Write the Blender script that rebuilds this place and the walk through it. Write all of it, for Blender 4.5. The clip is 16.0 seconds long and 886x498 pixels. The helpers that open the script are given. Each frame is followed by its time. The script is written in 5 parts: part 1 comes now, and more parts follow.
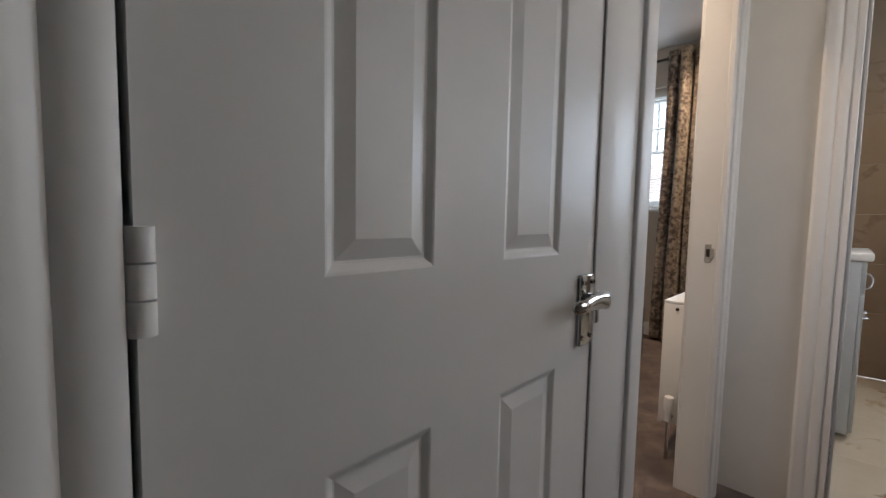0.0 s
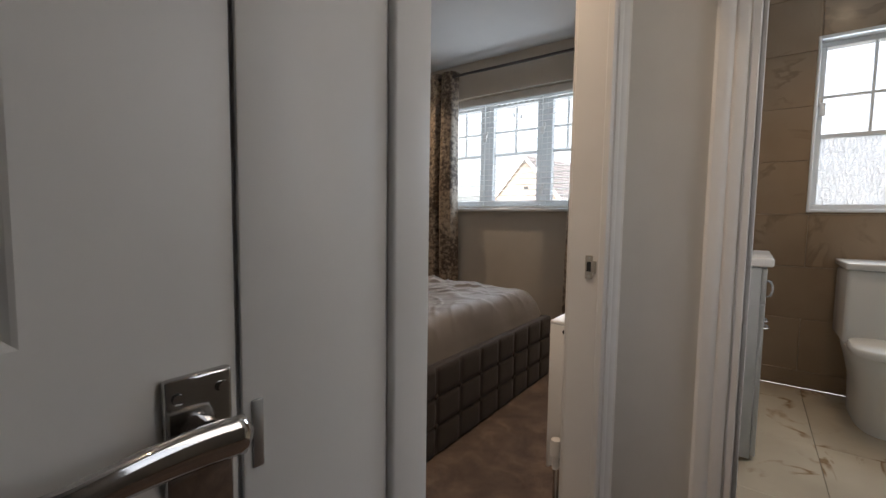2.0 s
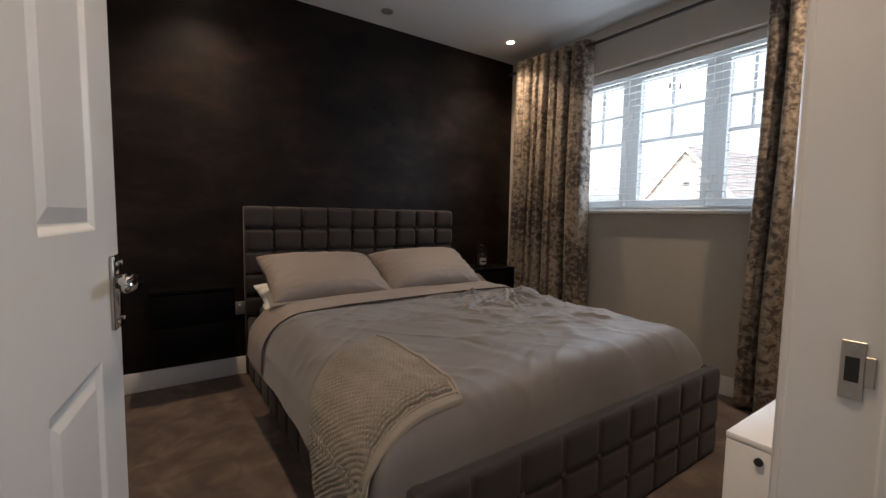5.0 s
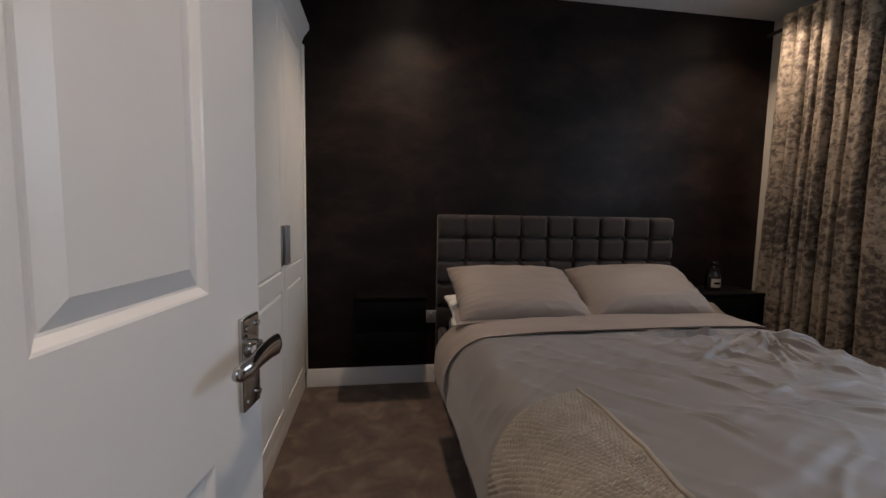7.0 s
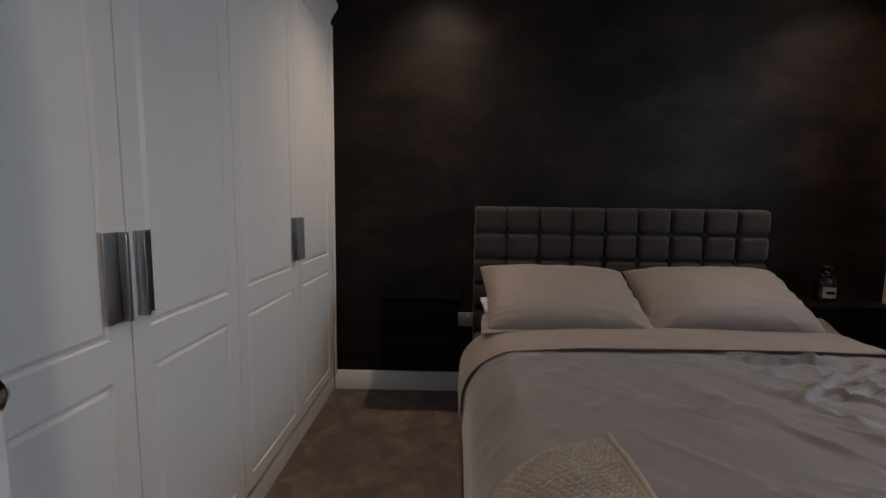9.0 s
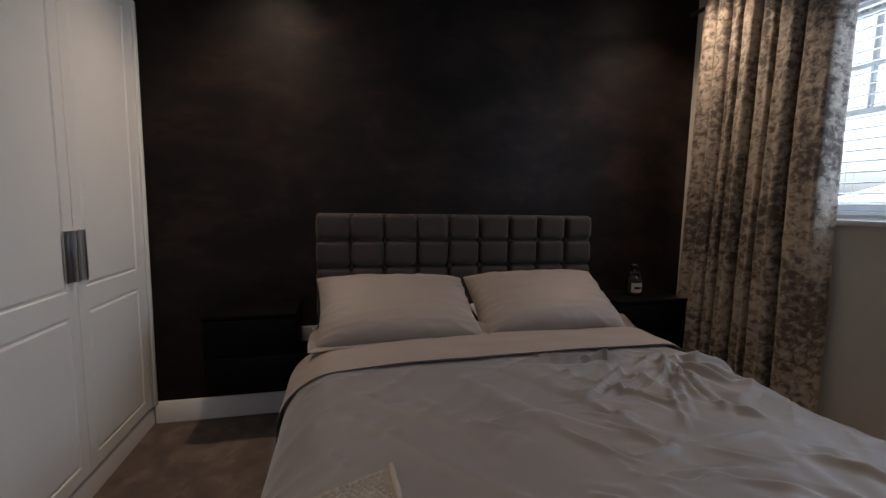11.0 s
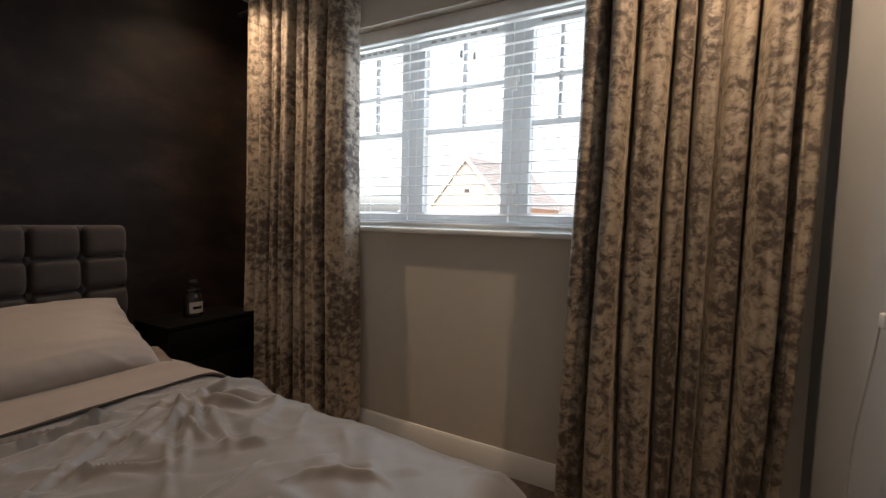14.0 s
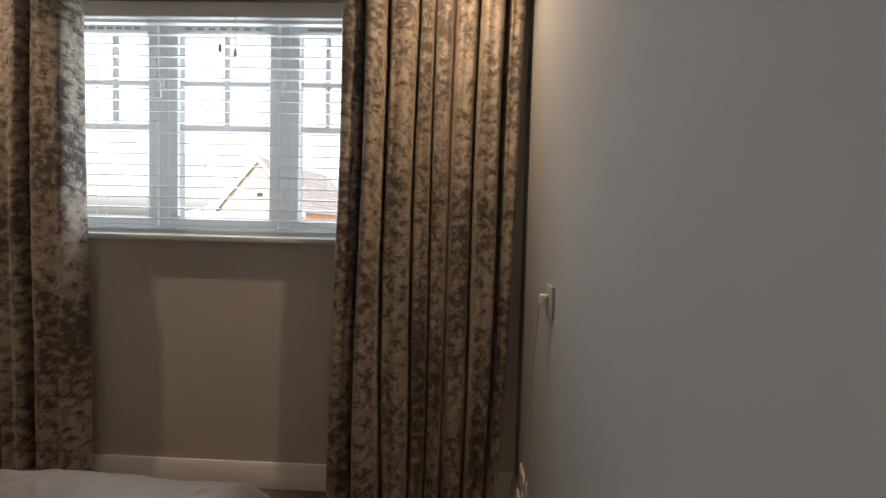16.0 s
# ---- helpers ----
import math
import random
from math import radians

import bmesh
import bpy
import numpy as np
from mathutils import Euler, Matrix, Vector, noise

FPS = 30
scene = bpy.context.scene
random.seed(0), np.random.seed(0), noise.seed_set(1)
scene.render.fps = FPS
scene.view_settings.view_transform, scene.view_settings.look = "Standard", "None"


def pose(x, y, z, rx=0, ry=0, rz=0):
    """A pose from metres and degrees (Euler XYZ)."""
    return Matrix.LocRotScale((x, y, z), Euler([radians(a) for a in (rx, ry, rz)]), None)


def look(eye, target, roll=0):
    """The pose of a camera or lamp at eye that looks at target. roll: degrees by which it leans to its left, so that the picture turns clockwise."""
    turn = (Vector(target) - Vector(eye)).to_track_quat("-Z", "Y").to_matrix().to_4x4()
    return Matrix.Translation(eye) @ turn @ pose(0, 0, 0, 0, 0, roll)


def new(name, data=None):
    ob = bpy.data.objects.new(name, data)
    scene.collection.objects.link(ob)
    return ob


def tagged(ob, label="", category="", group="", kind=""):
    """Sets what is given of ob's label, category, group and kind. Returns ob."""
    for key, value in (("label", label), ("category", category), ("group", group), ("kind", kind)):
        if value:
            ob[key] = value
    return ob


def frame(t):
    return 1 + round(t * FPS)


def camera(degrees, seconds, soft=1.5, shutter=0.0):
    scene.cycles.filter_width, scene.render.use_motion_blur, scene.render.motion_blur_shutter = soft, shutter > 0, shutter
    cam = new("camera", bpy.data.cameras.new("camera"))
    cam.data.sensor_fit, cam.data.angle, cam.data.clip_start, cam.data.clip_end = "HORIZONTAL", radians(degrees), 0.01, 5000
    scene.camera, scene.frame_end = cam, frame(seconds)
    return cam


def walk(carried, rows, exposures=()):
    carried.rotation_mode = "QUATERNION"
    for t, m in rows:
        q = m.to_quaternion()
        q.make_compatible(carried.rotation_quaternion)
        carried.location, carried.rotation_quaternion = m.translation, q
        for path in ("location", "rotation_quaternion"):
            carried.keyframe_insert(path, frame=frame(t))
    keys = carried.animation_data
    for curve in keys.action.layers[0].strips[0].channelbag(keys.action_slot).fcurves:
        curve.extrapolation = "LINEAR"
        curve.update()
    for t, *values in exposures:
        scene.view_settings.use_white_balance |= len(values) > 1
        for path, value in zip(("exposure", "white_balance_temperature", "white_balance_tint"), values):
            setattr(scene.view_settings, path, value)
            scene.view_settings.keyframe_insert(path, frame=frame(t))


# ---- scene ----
cam = camera(93.0, 16.0)
PATH = [
    (0, (-1.62, -3.317, 1.032), (-0.192, -1.924, 0.884), 1.1),
    (0.5, (-1.5, -3.358, 1.038), (-0.03, -2.01, 0.898), 0.7),
    (1, (-1.38, -3.391, 1.044), (0.126, -2.083, 0.902), 0.5),
    (1.5, (-1.233, -3.37, 1.033), (0.332, -2.133, 0.894), 0.6),
    (2, (-1.065, -3.313, 1.055), (0.541, -2.131, 0.908), 0.8),
    (2.5, (-0.964, -3.289, 1.078), (0.658, -2.129, 0.929), 0.7),
    (3, (-0.869, -3.258, 1.076), (0.765, -2.115, 0.931), 0.7),
    (5.5, (-0.442, -2.973, 1.096), (0.471, -1.202, 0.926), 1.0),
    (6, (-0.417, -2.881, 1.133), (0.274, -1.013, 0.95), 1.1),
    (6.5, (-0.418, -2.814, 1.163), (0.074, -0.892, 0.977), 1.3),
    (7, (-0.382, -2.743, 1.153), (-0.073, -0.776, 0.971), 1.0),
    (7.5, (-0.330, -2.635, 1.131), (-0.221, -0.647, 0.948), 1.1),
    (8, (-0.27, -2.532, 1.127), (-0.337, -0.543, 0.927), 0.8),
    (10.5, (0.069, -2.462, 1.175), (0.329, -0.491, 0.961), 0.9),
    (11, (0.137, -2.436, 1.19), (0.605, -0.504, 0.976), 1.0),
    (11.5, (0.228, -2.422, 1.19), (0.973, -0.578, 0.982), 1.1),
    (12, (0.299, -2.365, 1.201), (1.335, -0.666, 0.998), 1.3),
    (12.5, (0.356, -2.343, 1.205), (1.591, -0.78, 1.024), 1.4),
    (13, (0.417, -2.33, 1.201), (1.835, -0.929, 1.045), 1.5),
    (13.5, (0.527, -2.388, 1.205), (2.11, -1.175, 1.053), 1.2),
    (14, (0.577, -2.437, 1.19), (2.336, -1.494, 1.055), 1.4),
    (14.5, (0.573, -2.481, 1.185), (2.471, -1.862, 1.073), 1.4),
    (15, (0.581, -2.551, 1.185), (2.539, -2.152, 1.094), 1.6),
    (15.5, (0.566, -2.582, 1.188), (2.555, -2.378, 1.111), 1.5),
    (16, (0.556, -2.601, 1.191), (2.553, -2.535, 1.111), 1.5),
]
walk(cam, [(t, look(eye, target, lean)) for t, eye, target, lean in PATH], [(0, 2.10, 6150, 13), (1, 1.88, 6350, 13), (3, 1.60, 6450, 13), (5.5, 1.75, 6050, 13), (8, 1.50, 5700, 13), (10.5, 1.43, 5650, 13), (12.5, 1.65, 6200, 13), (14.5, 1.7, 6600, 13), (16, 1.55, 6650, 13)])

# ---- world, sun, lamps ----
SPOT_W, WIN_W, BATH_W, BSPOT_W, LSPOT_W, LFILL_W = 19.5, 4.7, 5.2, 7.0, 3.6, 0.34


def node_world():
    w = bpy.data.worlds.new("sky")
    scene.world = w
    w.use_nodes = True
    n, l = w.node_tree.nodes, w.node_tree.links
    sky = n.new("ShaderNodeTexSky")
    sky.sky_type = "NISHITA"
    sky.sun_disc = False
    sky.sun_elevation, sky.sun_rotation = radians(33), radians(249.4)
    sky.air_density, sky.dust_density, sky.ozone_density = 1.0, 4.0, 1.0
    hue = n.new("ShaderNodeHueSaturation")
    hue.inputs["Saturation"].default_value = 0.35
    bg = n["Background"]
    bg.inputs["Strength"].default_value = 0.15
    l.new(sky.outputs[0], hue.inputs["Color"])
    l.new(hue.outputs[0], bg.inputs["Color"])


node_world()
sun = new("sun", bpy.data.lights.new("sun", "SUN"))
sun.data.energy, sun.data.angle, sun.data.color = 1.3, radians(12), (1.0, 0.95, 0.88)
sun.matrix_world = look((0, 0, 0), (0.80, 0.30, -0.55))


def area(name, eye, target, w, h, watts, colour):
    d = bpy.data.lights.new(name, "AREA")
    d.shape, d.size, d.size_y, d.energy, d.color = "RECTANGLE", w, h, watts, colour
    ob = new(name, d)
    ob.matrix_world = look(eye, target)
    return ob


def spot(name, x, y, watts, cone=95, colour=(1.0, 0.735, 0.49), z=2.5):
    d = bpy.data.lights.new(name, "SPOT")
    d.energy, d.color, d.spot_size, d.spot_blend, d.shadow_soft_size = watts, colour, radians(cone), 1.0, 0.02
    ob = new(name, d)
    ob.matrix_world = look((x, y, z), (x, y + 0.0001, 0))
    return ob


SPOTS = [(-0.20, -0.36), (2.02, -0.38), (2.02, -2.55), (-0.20, -2.55)]

# ---- materials ----
def nodes_of(name):
    m = bpy.data.materials.new(name)
    m.use_nodes = True
    t = m.node_tree
    return m, t.nodes, t.links, t.nodes["Principled BSDF"]


def ramp(n, l, src, stops):
    r = n.new("ShaderNodeValToRGB")
    e = r.color_ramp.elements
    e[0].position, e[0].color = stops[0][0], (*stops[0][1], 1)
    e[1].position, e[1].color = stops[-1][0], (*stops[-1][1], 1)
    for p, c in stops[1:-1]:
        k = e.new(p)
        k.color = (*c, 1)
    l.new(src, r.inputs[0])
    return r


def noise_tex(n, l, scale, detail=4.0, rough=0.55, stretch=None, distort=0.0, coord="Object"):
    tc = n.new("ShaderNodeTexCoord")
    src = tc.outputs[coord]
    if stretch:
        mp = n.new("ShaderNodeMapping")
        mp.inputs["Scale"].default_value = stretch
        l.new(src, mp.inputs["Vector"])
        src = mp.outputs[0]
    t = n.new("ShaderNodeTexNoise")
    t.inputs["Scale"].default_value, t.inputs["Detail"].default_value = scale, detail
    t.inputs["Roughness"].default_value, t.inputs["Distortion"].default_value = rough, distort
    l.new(src, t.inputs["Vector"])
    return t


def bump(n, l, bsdf, src, strength, distance=0.005):
    b = n.new("ShaderNodeBump")
    b.inputs["Strength"].default_value, b.inputs["Distance"].default_value = strength, distance
    l.new(src, b.inputs["Height"])
    l.new(b.outputs[0], bsdf.inputs["Normal"])
    return b


def shade(c, k):
    return tuple(min(1, v * k) for v in c)


def plain(name, colour, rough=0.5, metal=0.0, vary=0.06, scale=6.0, fine=120.0, relief=0.05, sheen=0.0, stretch=None, spec=0.5):
    """Paint, plastic, metal or cloth: a colour with broad and fine variation and a fine relief."""
    m, n, l, b = nodes_of(name)
    big = noise_tex(n, l, scale, 5, 0.6, stretch)
    r = ramp(n, l, big.outputs["Fac"], [(0.25, shade(colour, 1 - vary)), (0.75, shade(colour, 1 + vary))])
    l.new(r.outputs[0], b.inputs["Base Color"])
    b.inputs["Roughness"].default_value, b.inputs["Metallic"].default_value = rough, metal
    b.inputs["Specular IOR Level"].default_value = spec
    b.inputs["Sheen Weight"].default_value = sheen
    if relief:
        small = noise_tex(n, l, fine, 3, 0.6, stretch)
        bump(n, l, b, small.outputs["Fac"], relief, 0.003)
    return m


M = {}
M["door_white"] = plain("white_gloss_paint", (0.72, 0.71, 0.69), 0.35, vary=0.03, fine=60, relief=0.03)
M["wardrobe_white"] = plain("cream_white_foil", (0.84, 0.82, 0.77), 0.42, vary=0.02, fine=60, relief=0.02)
M["trim_white"] = plain("white_trim_paint", (0.74, 0.73, 0.71), 0.38, vary=0.03, fine=50, relief=0.03)
# for unseen landing walls only, kept dark to bounce less light onto the door
M["wall_low_bounce"] = plain("taupe_low_bounce_paint", (0.32, 0.305, 0.285), 0.8, vary=0.03, fine=90, relief=0.06)
# one wall paint in two tints: warm lamp light here, cool daylight in the next
M["wall_warm_lit"] = plain("warm_lit_grey_wall_paint", (0.58, 0.535, 0.465), 0.75, vary=0.03, fine=90, relief=0.06)
M["wall_grey"] = plain("grey_wall_paint", (0.46, 0.47, 0.475), 0.75, vary=0.03, fine=90, relief=0.06)
M["wall_white"] = plain("white_wall_paint", (0.72, 0.71, 0.69), 0.75, vary=0.03, fine=90, relief=0.06)
M["wall_cream"] = plain("cream_wall_paint", (0.76, 0.735, 0.69), 0.7, vary=0.03, fine=90, relief=0.06)
M["ceiling"] = plain("white_ceiling_paint", (0.66, 0.655, 0.645), 0.85, vary=0.02, fine=90, relief=0.05)
M["chrome"] = plain("chrome", (0.48, 0.47, 0.46), 0.08, 1.0, vary=0.03, fine=40, relief=0.01)
M["steel"] = plain("brushed_steel", (0.42, 0.42, 0.42), 0.35, 1.0, vary=0.05, fine=200, relief=0.03)
M["white_plastic"] = plain("white_plastic", (0.78, 0.77, 0.75), 0.35, vary=0.02, fine=40, relief=0.01)
M["black"] = plain("black_lacquer", (0.005, 0.0045, 0.0045), 0.45, vary=0.1, fine=40, relief=0.02, spec=0.06)
M["dark"] = plain("dark_gap", (0.02, 0.02, 0.02), 0.8, relief=0)
M["upvc"] = plain("white_upvc", (0.75, 0.77, 0.78), 0.3, vary=0.02, fine=30, relief=0.01)


# ---- helpers for building ----
def box_bm(x0, x1, y0, y1, z0, z1, bevel=0.0, seg=2):
    bm = bmesh.new()
    bmesh.ops.create_cube(bm, size=1.0)
    for v in bm.verts:
        v.co = Vector((x0 + (v.co.x + 0.5) * (x1 - x0), y0 + (v.co.y + 0.5) * (y1 - y0), z0 + (v.co.z + 0.5) * (z1 - z0)))
    if bevel:
        bmesh.ops.bevel(bm, geom=bm.edges[:], offset=bevel, segments=seg, profile=0.5, affect="EDGES", clamp_overlap=True)
    return bm


def add_box(bm, x0, x1, y0, y1, z0, z1, bevel=0.0, seg=1):
    b = box_bm(x0, x1, y0, y1, z0, z1, bevel, seg)
    me = bpy.data.meshes.new("tmp")
    b.to_mesh(me)
    b.free()
    bm.from_mesh(me)
    bpy.data.meshes.remove(me)
    return bm


def mesh_of(name, bm, mat, smooth=False):
    me = bpy.data.meshes.new(name)
    bm.normal_update()
    bm.to_mesh(me)
    bm.free()
    me.materials.append(mat)
    for p in me.polygons:
        p.use_smooth = smooth
    return me


def smooth_by_angle(me, deg=35):
    bm = bmesh.new()
    bm.from_mesh(me)
    for f in bm.faces:
        f.smooth = True
    for e in bm.edges:
        if len(e.link_faces) == 2:
            e.smooth = e.calc_face_angle(0) < radians(deg)
    bm.to_mesh(me)
    bm.free()


def part(name, bm, mat, parent=None, label="", smooth=True, deg=35):
    me = mesh_of(name, bm, mat)
    if smooth:
        smooth_by_angle(me, deg)
    ob = new(name, me)
    if parent:
        ob.parent = parent
    if label:
        tagged(ob, label)
    return ob


def thing(name, label, category, at=(0, 0, 0), rz=0, group="", kind=""):
    ob = new(name)
    ob.empty_display_size = 0.05
    ob.matrix_world = pose(*at, 0, 0, rz)
    return tagged(ob, label, category, group, kind)


def structure(name, bm, mat, label, category, smooth=False):
    ob = part(name, bm, mat, None, "", smooth)
    return tagged(ob, label, category, "", "structure")


def extrude_profile(bm, prof, a, b, normal):
    """A moulding: prof is a list of (out, up) from the wall line a-b, out along normal."""
    a, b, nrm = Vector(a), Vector(b), Vector(normal)
    rows = [[bm.verts.new(p + nrm * o + Vector((0, 0, u))) for o, u in prof] for p in (a, b)]
    k = len(prof)
    for i in range(k):
        j = (i + 1) % k
        bm.faces.new((rows[0][i], rows[0][j], rows[1][j], rows[1][i]))
    bm.faces.new(rows[0][::-1])
    bm.faces.new(rows[1])
    bmesh.ops.recalc_face_normals(bm, faces=bm.faces[:])
    return bm


def cyl(bm, r, h, m, seg=24, r2=None):
    bmesh.ops.create_cone(bm, cap_ends=True, segments=seg, radius1=r, radius2=r if r2 is None else r2, depth=h, matrix=m)
    return bm


def lathe(bm, prof, centre, seg=28):
    """Turns (radius, z) points about the upright axis through centre."""
    cx, cy, cz = centre
    rings = []
    for r, z in prof:
        rings.append([bm.verts.new((cx + r * math.cos(2 * math.pi * i / seg), cy + r * math.sin(2 * math.pi * i / seg), cz + z)) for i in range(seg)])
    for a, b in zip(rings, rings[1:]):
        for i in range(seg):
            j = (i + 1) % seg
            bm.faces.new((a[i], a[j], b[j], b[i]))
    bm.faces.new(rings[0][::-1])
    bm.faces.new(rings[-1])
    return bm


def tube(name, pts, r, mat, parent=None, label=""):
    cu = bpy.data.curves.new(name, "CURVE")
    cu.dimensions, cu.bevel_depth, cu.bevel_resolution = "3D", r, 3
    s = cu.splines.new("BEZIER")
    s.bezier_points.add(len(pts) - 1)
    for p, q in zip(s.bezier_points, pts):
        p.co, p.handle_left_type, p.handle_right_type = q, "AUTO", "AUTO"
    tmp = bpy.data.objects.new("tmp_curve", cu)
    me = bpy.data.meshes.new_from_object(tmp)
    bpy.data.objects.remove(tmp)
    bpy.data.curves.remove(cu)
    me.name = name
    me.materials.clear()
    me.materials.append(mat)
    for p in me.polygons:
        p.use_smooth = True
    ob = new(name, me)
    ob.parent = parent
    if label:
        tagged(ob, label)
    return ob


# ---- structure ----
ZC = 2.541                      # ceiling
XW, XE = -1.45, 2.42            # bedroom: west wall behind the wardrobes, window wall
YB, YL = -2.8875, -2.9875       # bedroom and landing faces of the door wall
XJL, XJR = -0.663, 0.140        # bedroom door opening
XBW0, XBW1 = 0.30, 0.40         # bathroom door wall
YBJ = -3.283                    # bathroom door opening, north jamb
YS2 = -5.0                      # south wall of the bathroom
YLS = -4.35                     # south wall of the landing
XW2 = -3.2                      # west end of the landing
ZD = 2.08                       # door head
WY0, WY1, WZ0, WZ1 = -2.17, -0.60, 1.145, 2.215   # bedroom window
BY0, BY1, BZ0, BZ1 = -4.50, -3.573, 1.122, 2.19     # bathroom window
XO = 2.72                       # outer face of the outside wall


def wall_x(x0, x1, y0, y1, holes, mat, name, label, z1=ZC):
    """A wall between x0 and x1 along y, with openings (ya, yb, za, zb)."""
    bm = bmesh.new()
    ys = y0
    for ya, yb, za, zb in sorted(holes):
        add_box(bm, x0, x1, ys, ya, 0, z1)
        if za > 0:
            add_box(bm, x0, x1, ya, yb, 0, za)
        if zb < z1:
            add_box(bm, x0, x1, ya, yb, zb, z1)
        ys = yb
    add_box(bm, x0, x1, ys, y1, 0, z1)
    return structure(name, bm, mat, label, "wall")


def wall_y(y0, y1, x0, x1, holes, mat, name, label, z1=ZC):
    bm = bmesh.new()
    xs = x0
    for xa, xb, za, zb in sorted(holes):
        add_box(bm, xs, xa, y0, y1, 0, z1)
        if za > 0:
            add_box(bm, xa, xb, y0, y1, 0, za)
        if zb < z1:
            add_box(bm, xa, xb, y0, y1, zb, z1)
        xs = xb
    add_box(bm, xs, x1, y0, y1, 0, z1)
    return structure(name, bm, mat, label, "wall")

# ---- special materials ----
def mat_dark_wall():
    m, n, l, b = nodes_of("dark_mottled_wallpaper")
    t = noise_tex(n, l, 2.6, 9, 0.64, (0.85, 1.0, 1.55), 0.25)
    r = ramp(n, l, t.outputs["Fac"], [(0.36, (0.0036, 0.0021, 0.0018)), (0.52, (0.0115, 0.0065, 0.0053)), (0.68, (0.0275, 0.0152, 0.0113))])
    l.new(r.outputs[0], b.inputs["Base Color"])
    g = ramp(n, l, t.outputs["Fac"], [(0.3, (0.62,) * 3), (0.75, (0.44,) * 3)])
    l.new(g.outputs[0], b.inputs["Roughness"])
    f = noise_tex(n, l, 55, 6, 0.7)
    bump(n, l, b, f.outputs["Fac"], 0.22, 0.004)
    b.inputs["Specular IOR Level"].default_value = 0.20
    return m


def mat_carpet():
    m, n, l, b = nodes_of("brown_cut_pile_carpet")
    t = noise_tex(n, l, 7.0, 6, 0.65, None, 0.6)
    r = ramp(n, l, t.outputs["Fac"], [(0.36, (0.085, 0.056, 0.043)), (0.52, (0.138, 0.093, 0.070)), (0.66, (0.225, 0.158, 0.120))])
    f = noise_tex(n, l, 420, 2, 0.6)
    mix = n.new("ShaderNodeMixRGB")
    mix.blend_type = "MULTIPLY"
    mix.inputs[0].default_value = 0.5
    fr = ramp(n, l, f.outputs["Fac"], [(0.3, (0.5, 0.5, 0.5)), (0.7, (1, 1, 1))])
    l.new(r.outputs[0], mix.inputs[1])
    l.new(fr.outputs[0], mix.inputs[2])
    l.new(mix.outputs[0], b.inputs["Base Color"])
    b.inputs["Roughness"].default_value, b.inputs["Sheen Weight"].default_value = 0.95, 0.15
    bump(n, l, b, f.outputs["Fac"], 0.8, 0.006)
    return m


def mat_velvet():
    """Crushed velvet: pale pile with darker patches pressed flat, and fine puckers."""
    m, n, l, b = nodes_of("crushed_velvet")
    t = noise_tex(n, l, 27.0, 10, 0.70, (0.88, 0.95, 1.0), 0.35, "UV")
    broad = noise_tex(n, l, 2.3, 3, 0.5, None, 0.3, "UV")
    mix = n.new("ShaderNodeMath")
    mix.operation = "MULTIPLY_ADD"
    mix.inputs[1].default_value = 0.45
    l.new(broad.outputs["Fac"], mix.inputs[0])
    l.new(t.outputs["Fac"], mix.inputs[2])
    r = ramp(n, l, mix.outputs[0], [(0.57, (0.060, 0.043, 0.034)), (0.675, (0.105, 0.078, 0.060)), (0.710, (0.195, 0.153, 0.116)), (0.83, (0.40, 0.325, 0.245))])
    l.new(r.outputs[0], b.inputs["Base Color"])
    g = ramp(n, l, mix.outputs[0], [(0.64, (0.70,) * 3), (0.74, (0.36,) * 3)])
    l.new(g.outputs[0], b.inputs["Roughness"])
    b.inputs["Sheen Weight"].default_value, b.inputs["Sheen Roughness"].default_value = 0.4, 0.4
    b.inputs["Sheen Tint"].default_value = (1.0, 0.86, 0.68, 1)
    fine = noise_tex(n, l, 70.0, 4, 0.6, (1.0, 0.7, 1.0), 0.4, "UV")
    b1 = bump(n, l, b, fine.outputs["Fac"], 0.35, 0.004)
    b2 = bump(n, l, b, mix.outputs[0], 0.9, 0.012)
    l.new(b1.outputs[0], b2.inputs["Normal"])
    return m


def mat_cloth(name, colour, vary=0.07, weave=900, relief=0.15, sheen=0.15, rough=0.62, spec=0.3):
    m, n, l, b = nodes_of(name)
    t = noise_tex(n, l, 4.0, 5, 0.6)
    r = ramp(n, l, t.outputs["Fac"], [(0.3, shade(colour, 1 - vary)), (0.7, shade(colour, 1 + vary))])
    l.new(r.outputs[0], b.inputs["Base Color"])
    b.inputs["Roughness"].default_value, b.inputs["Sheen Weight"].default_value = rough, sheen
    b.inputs["Specular IOR Level"].default_value = spec
    f = noise_tex(n, l, weave, 2, 0.5)
    bump(n, l, b, f.outputs["Fac"], relief, 0.002)
    return m


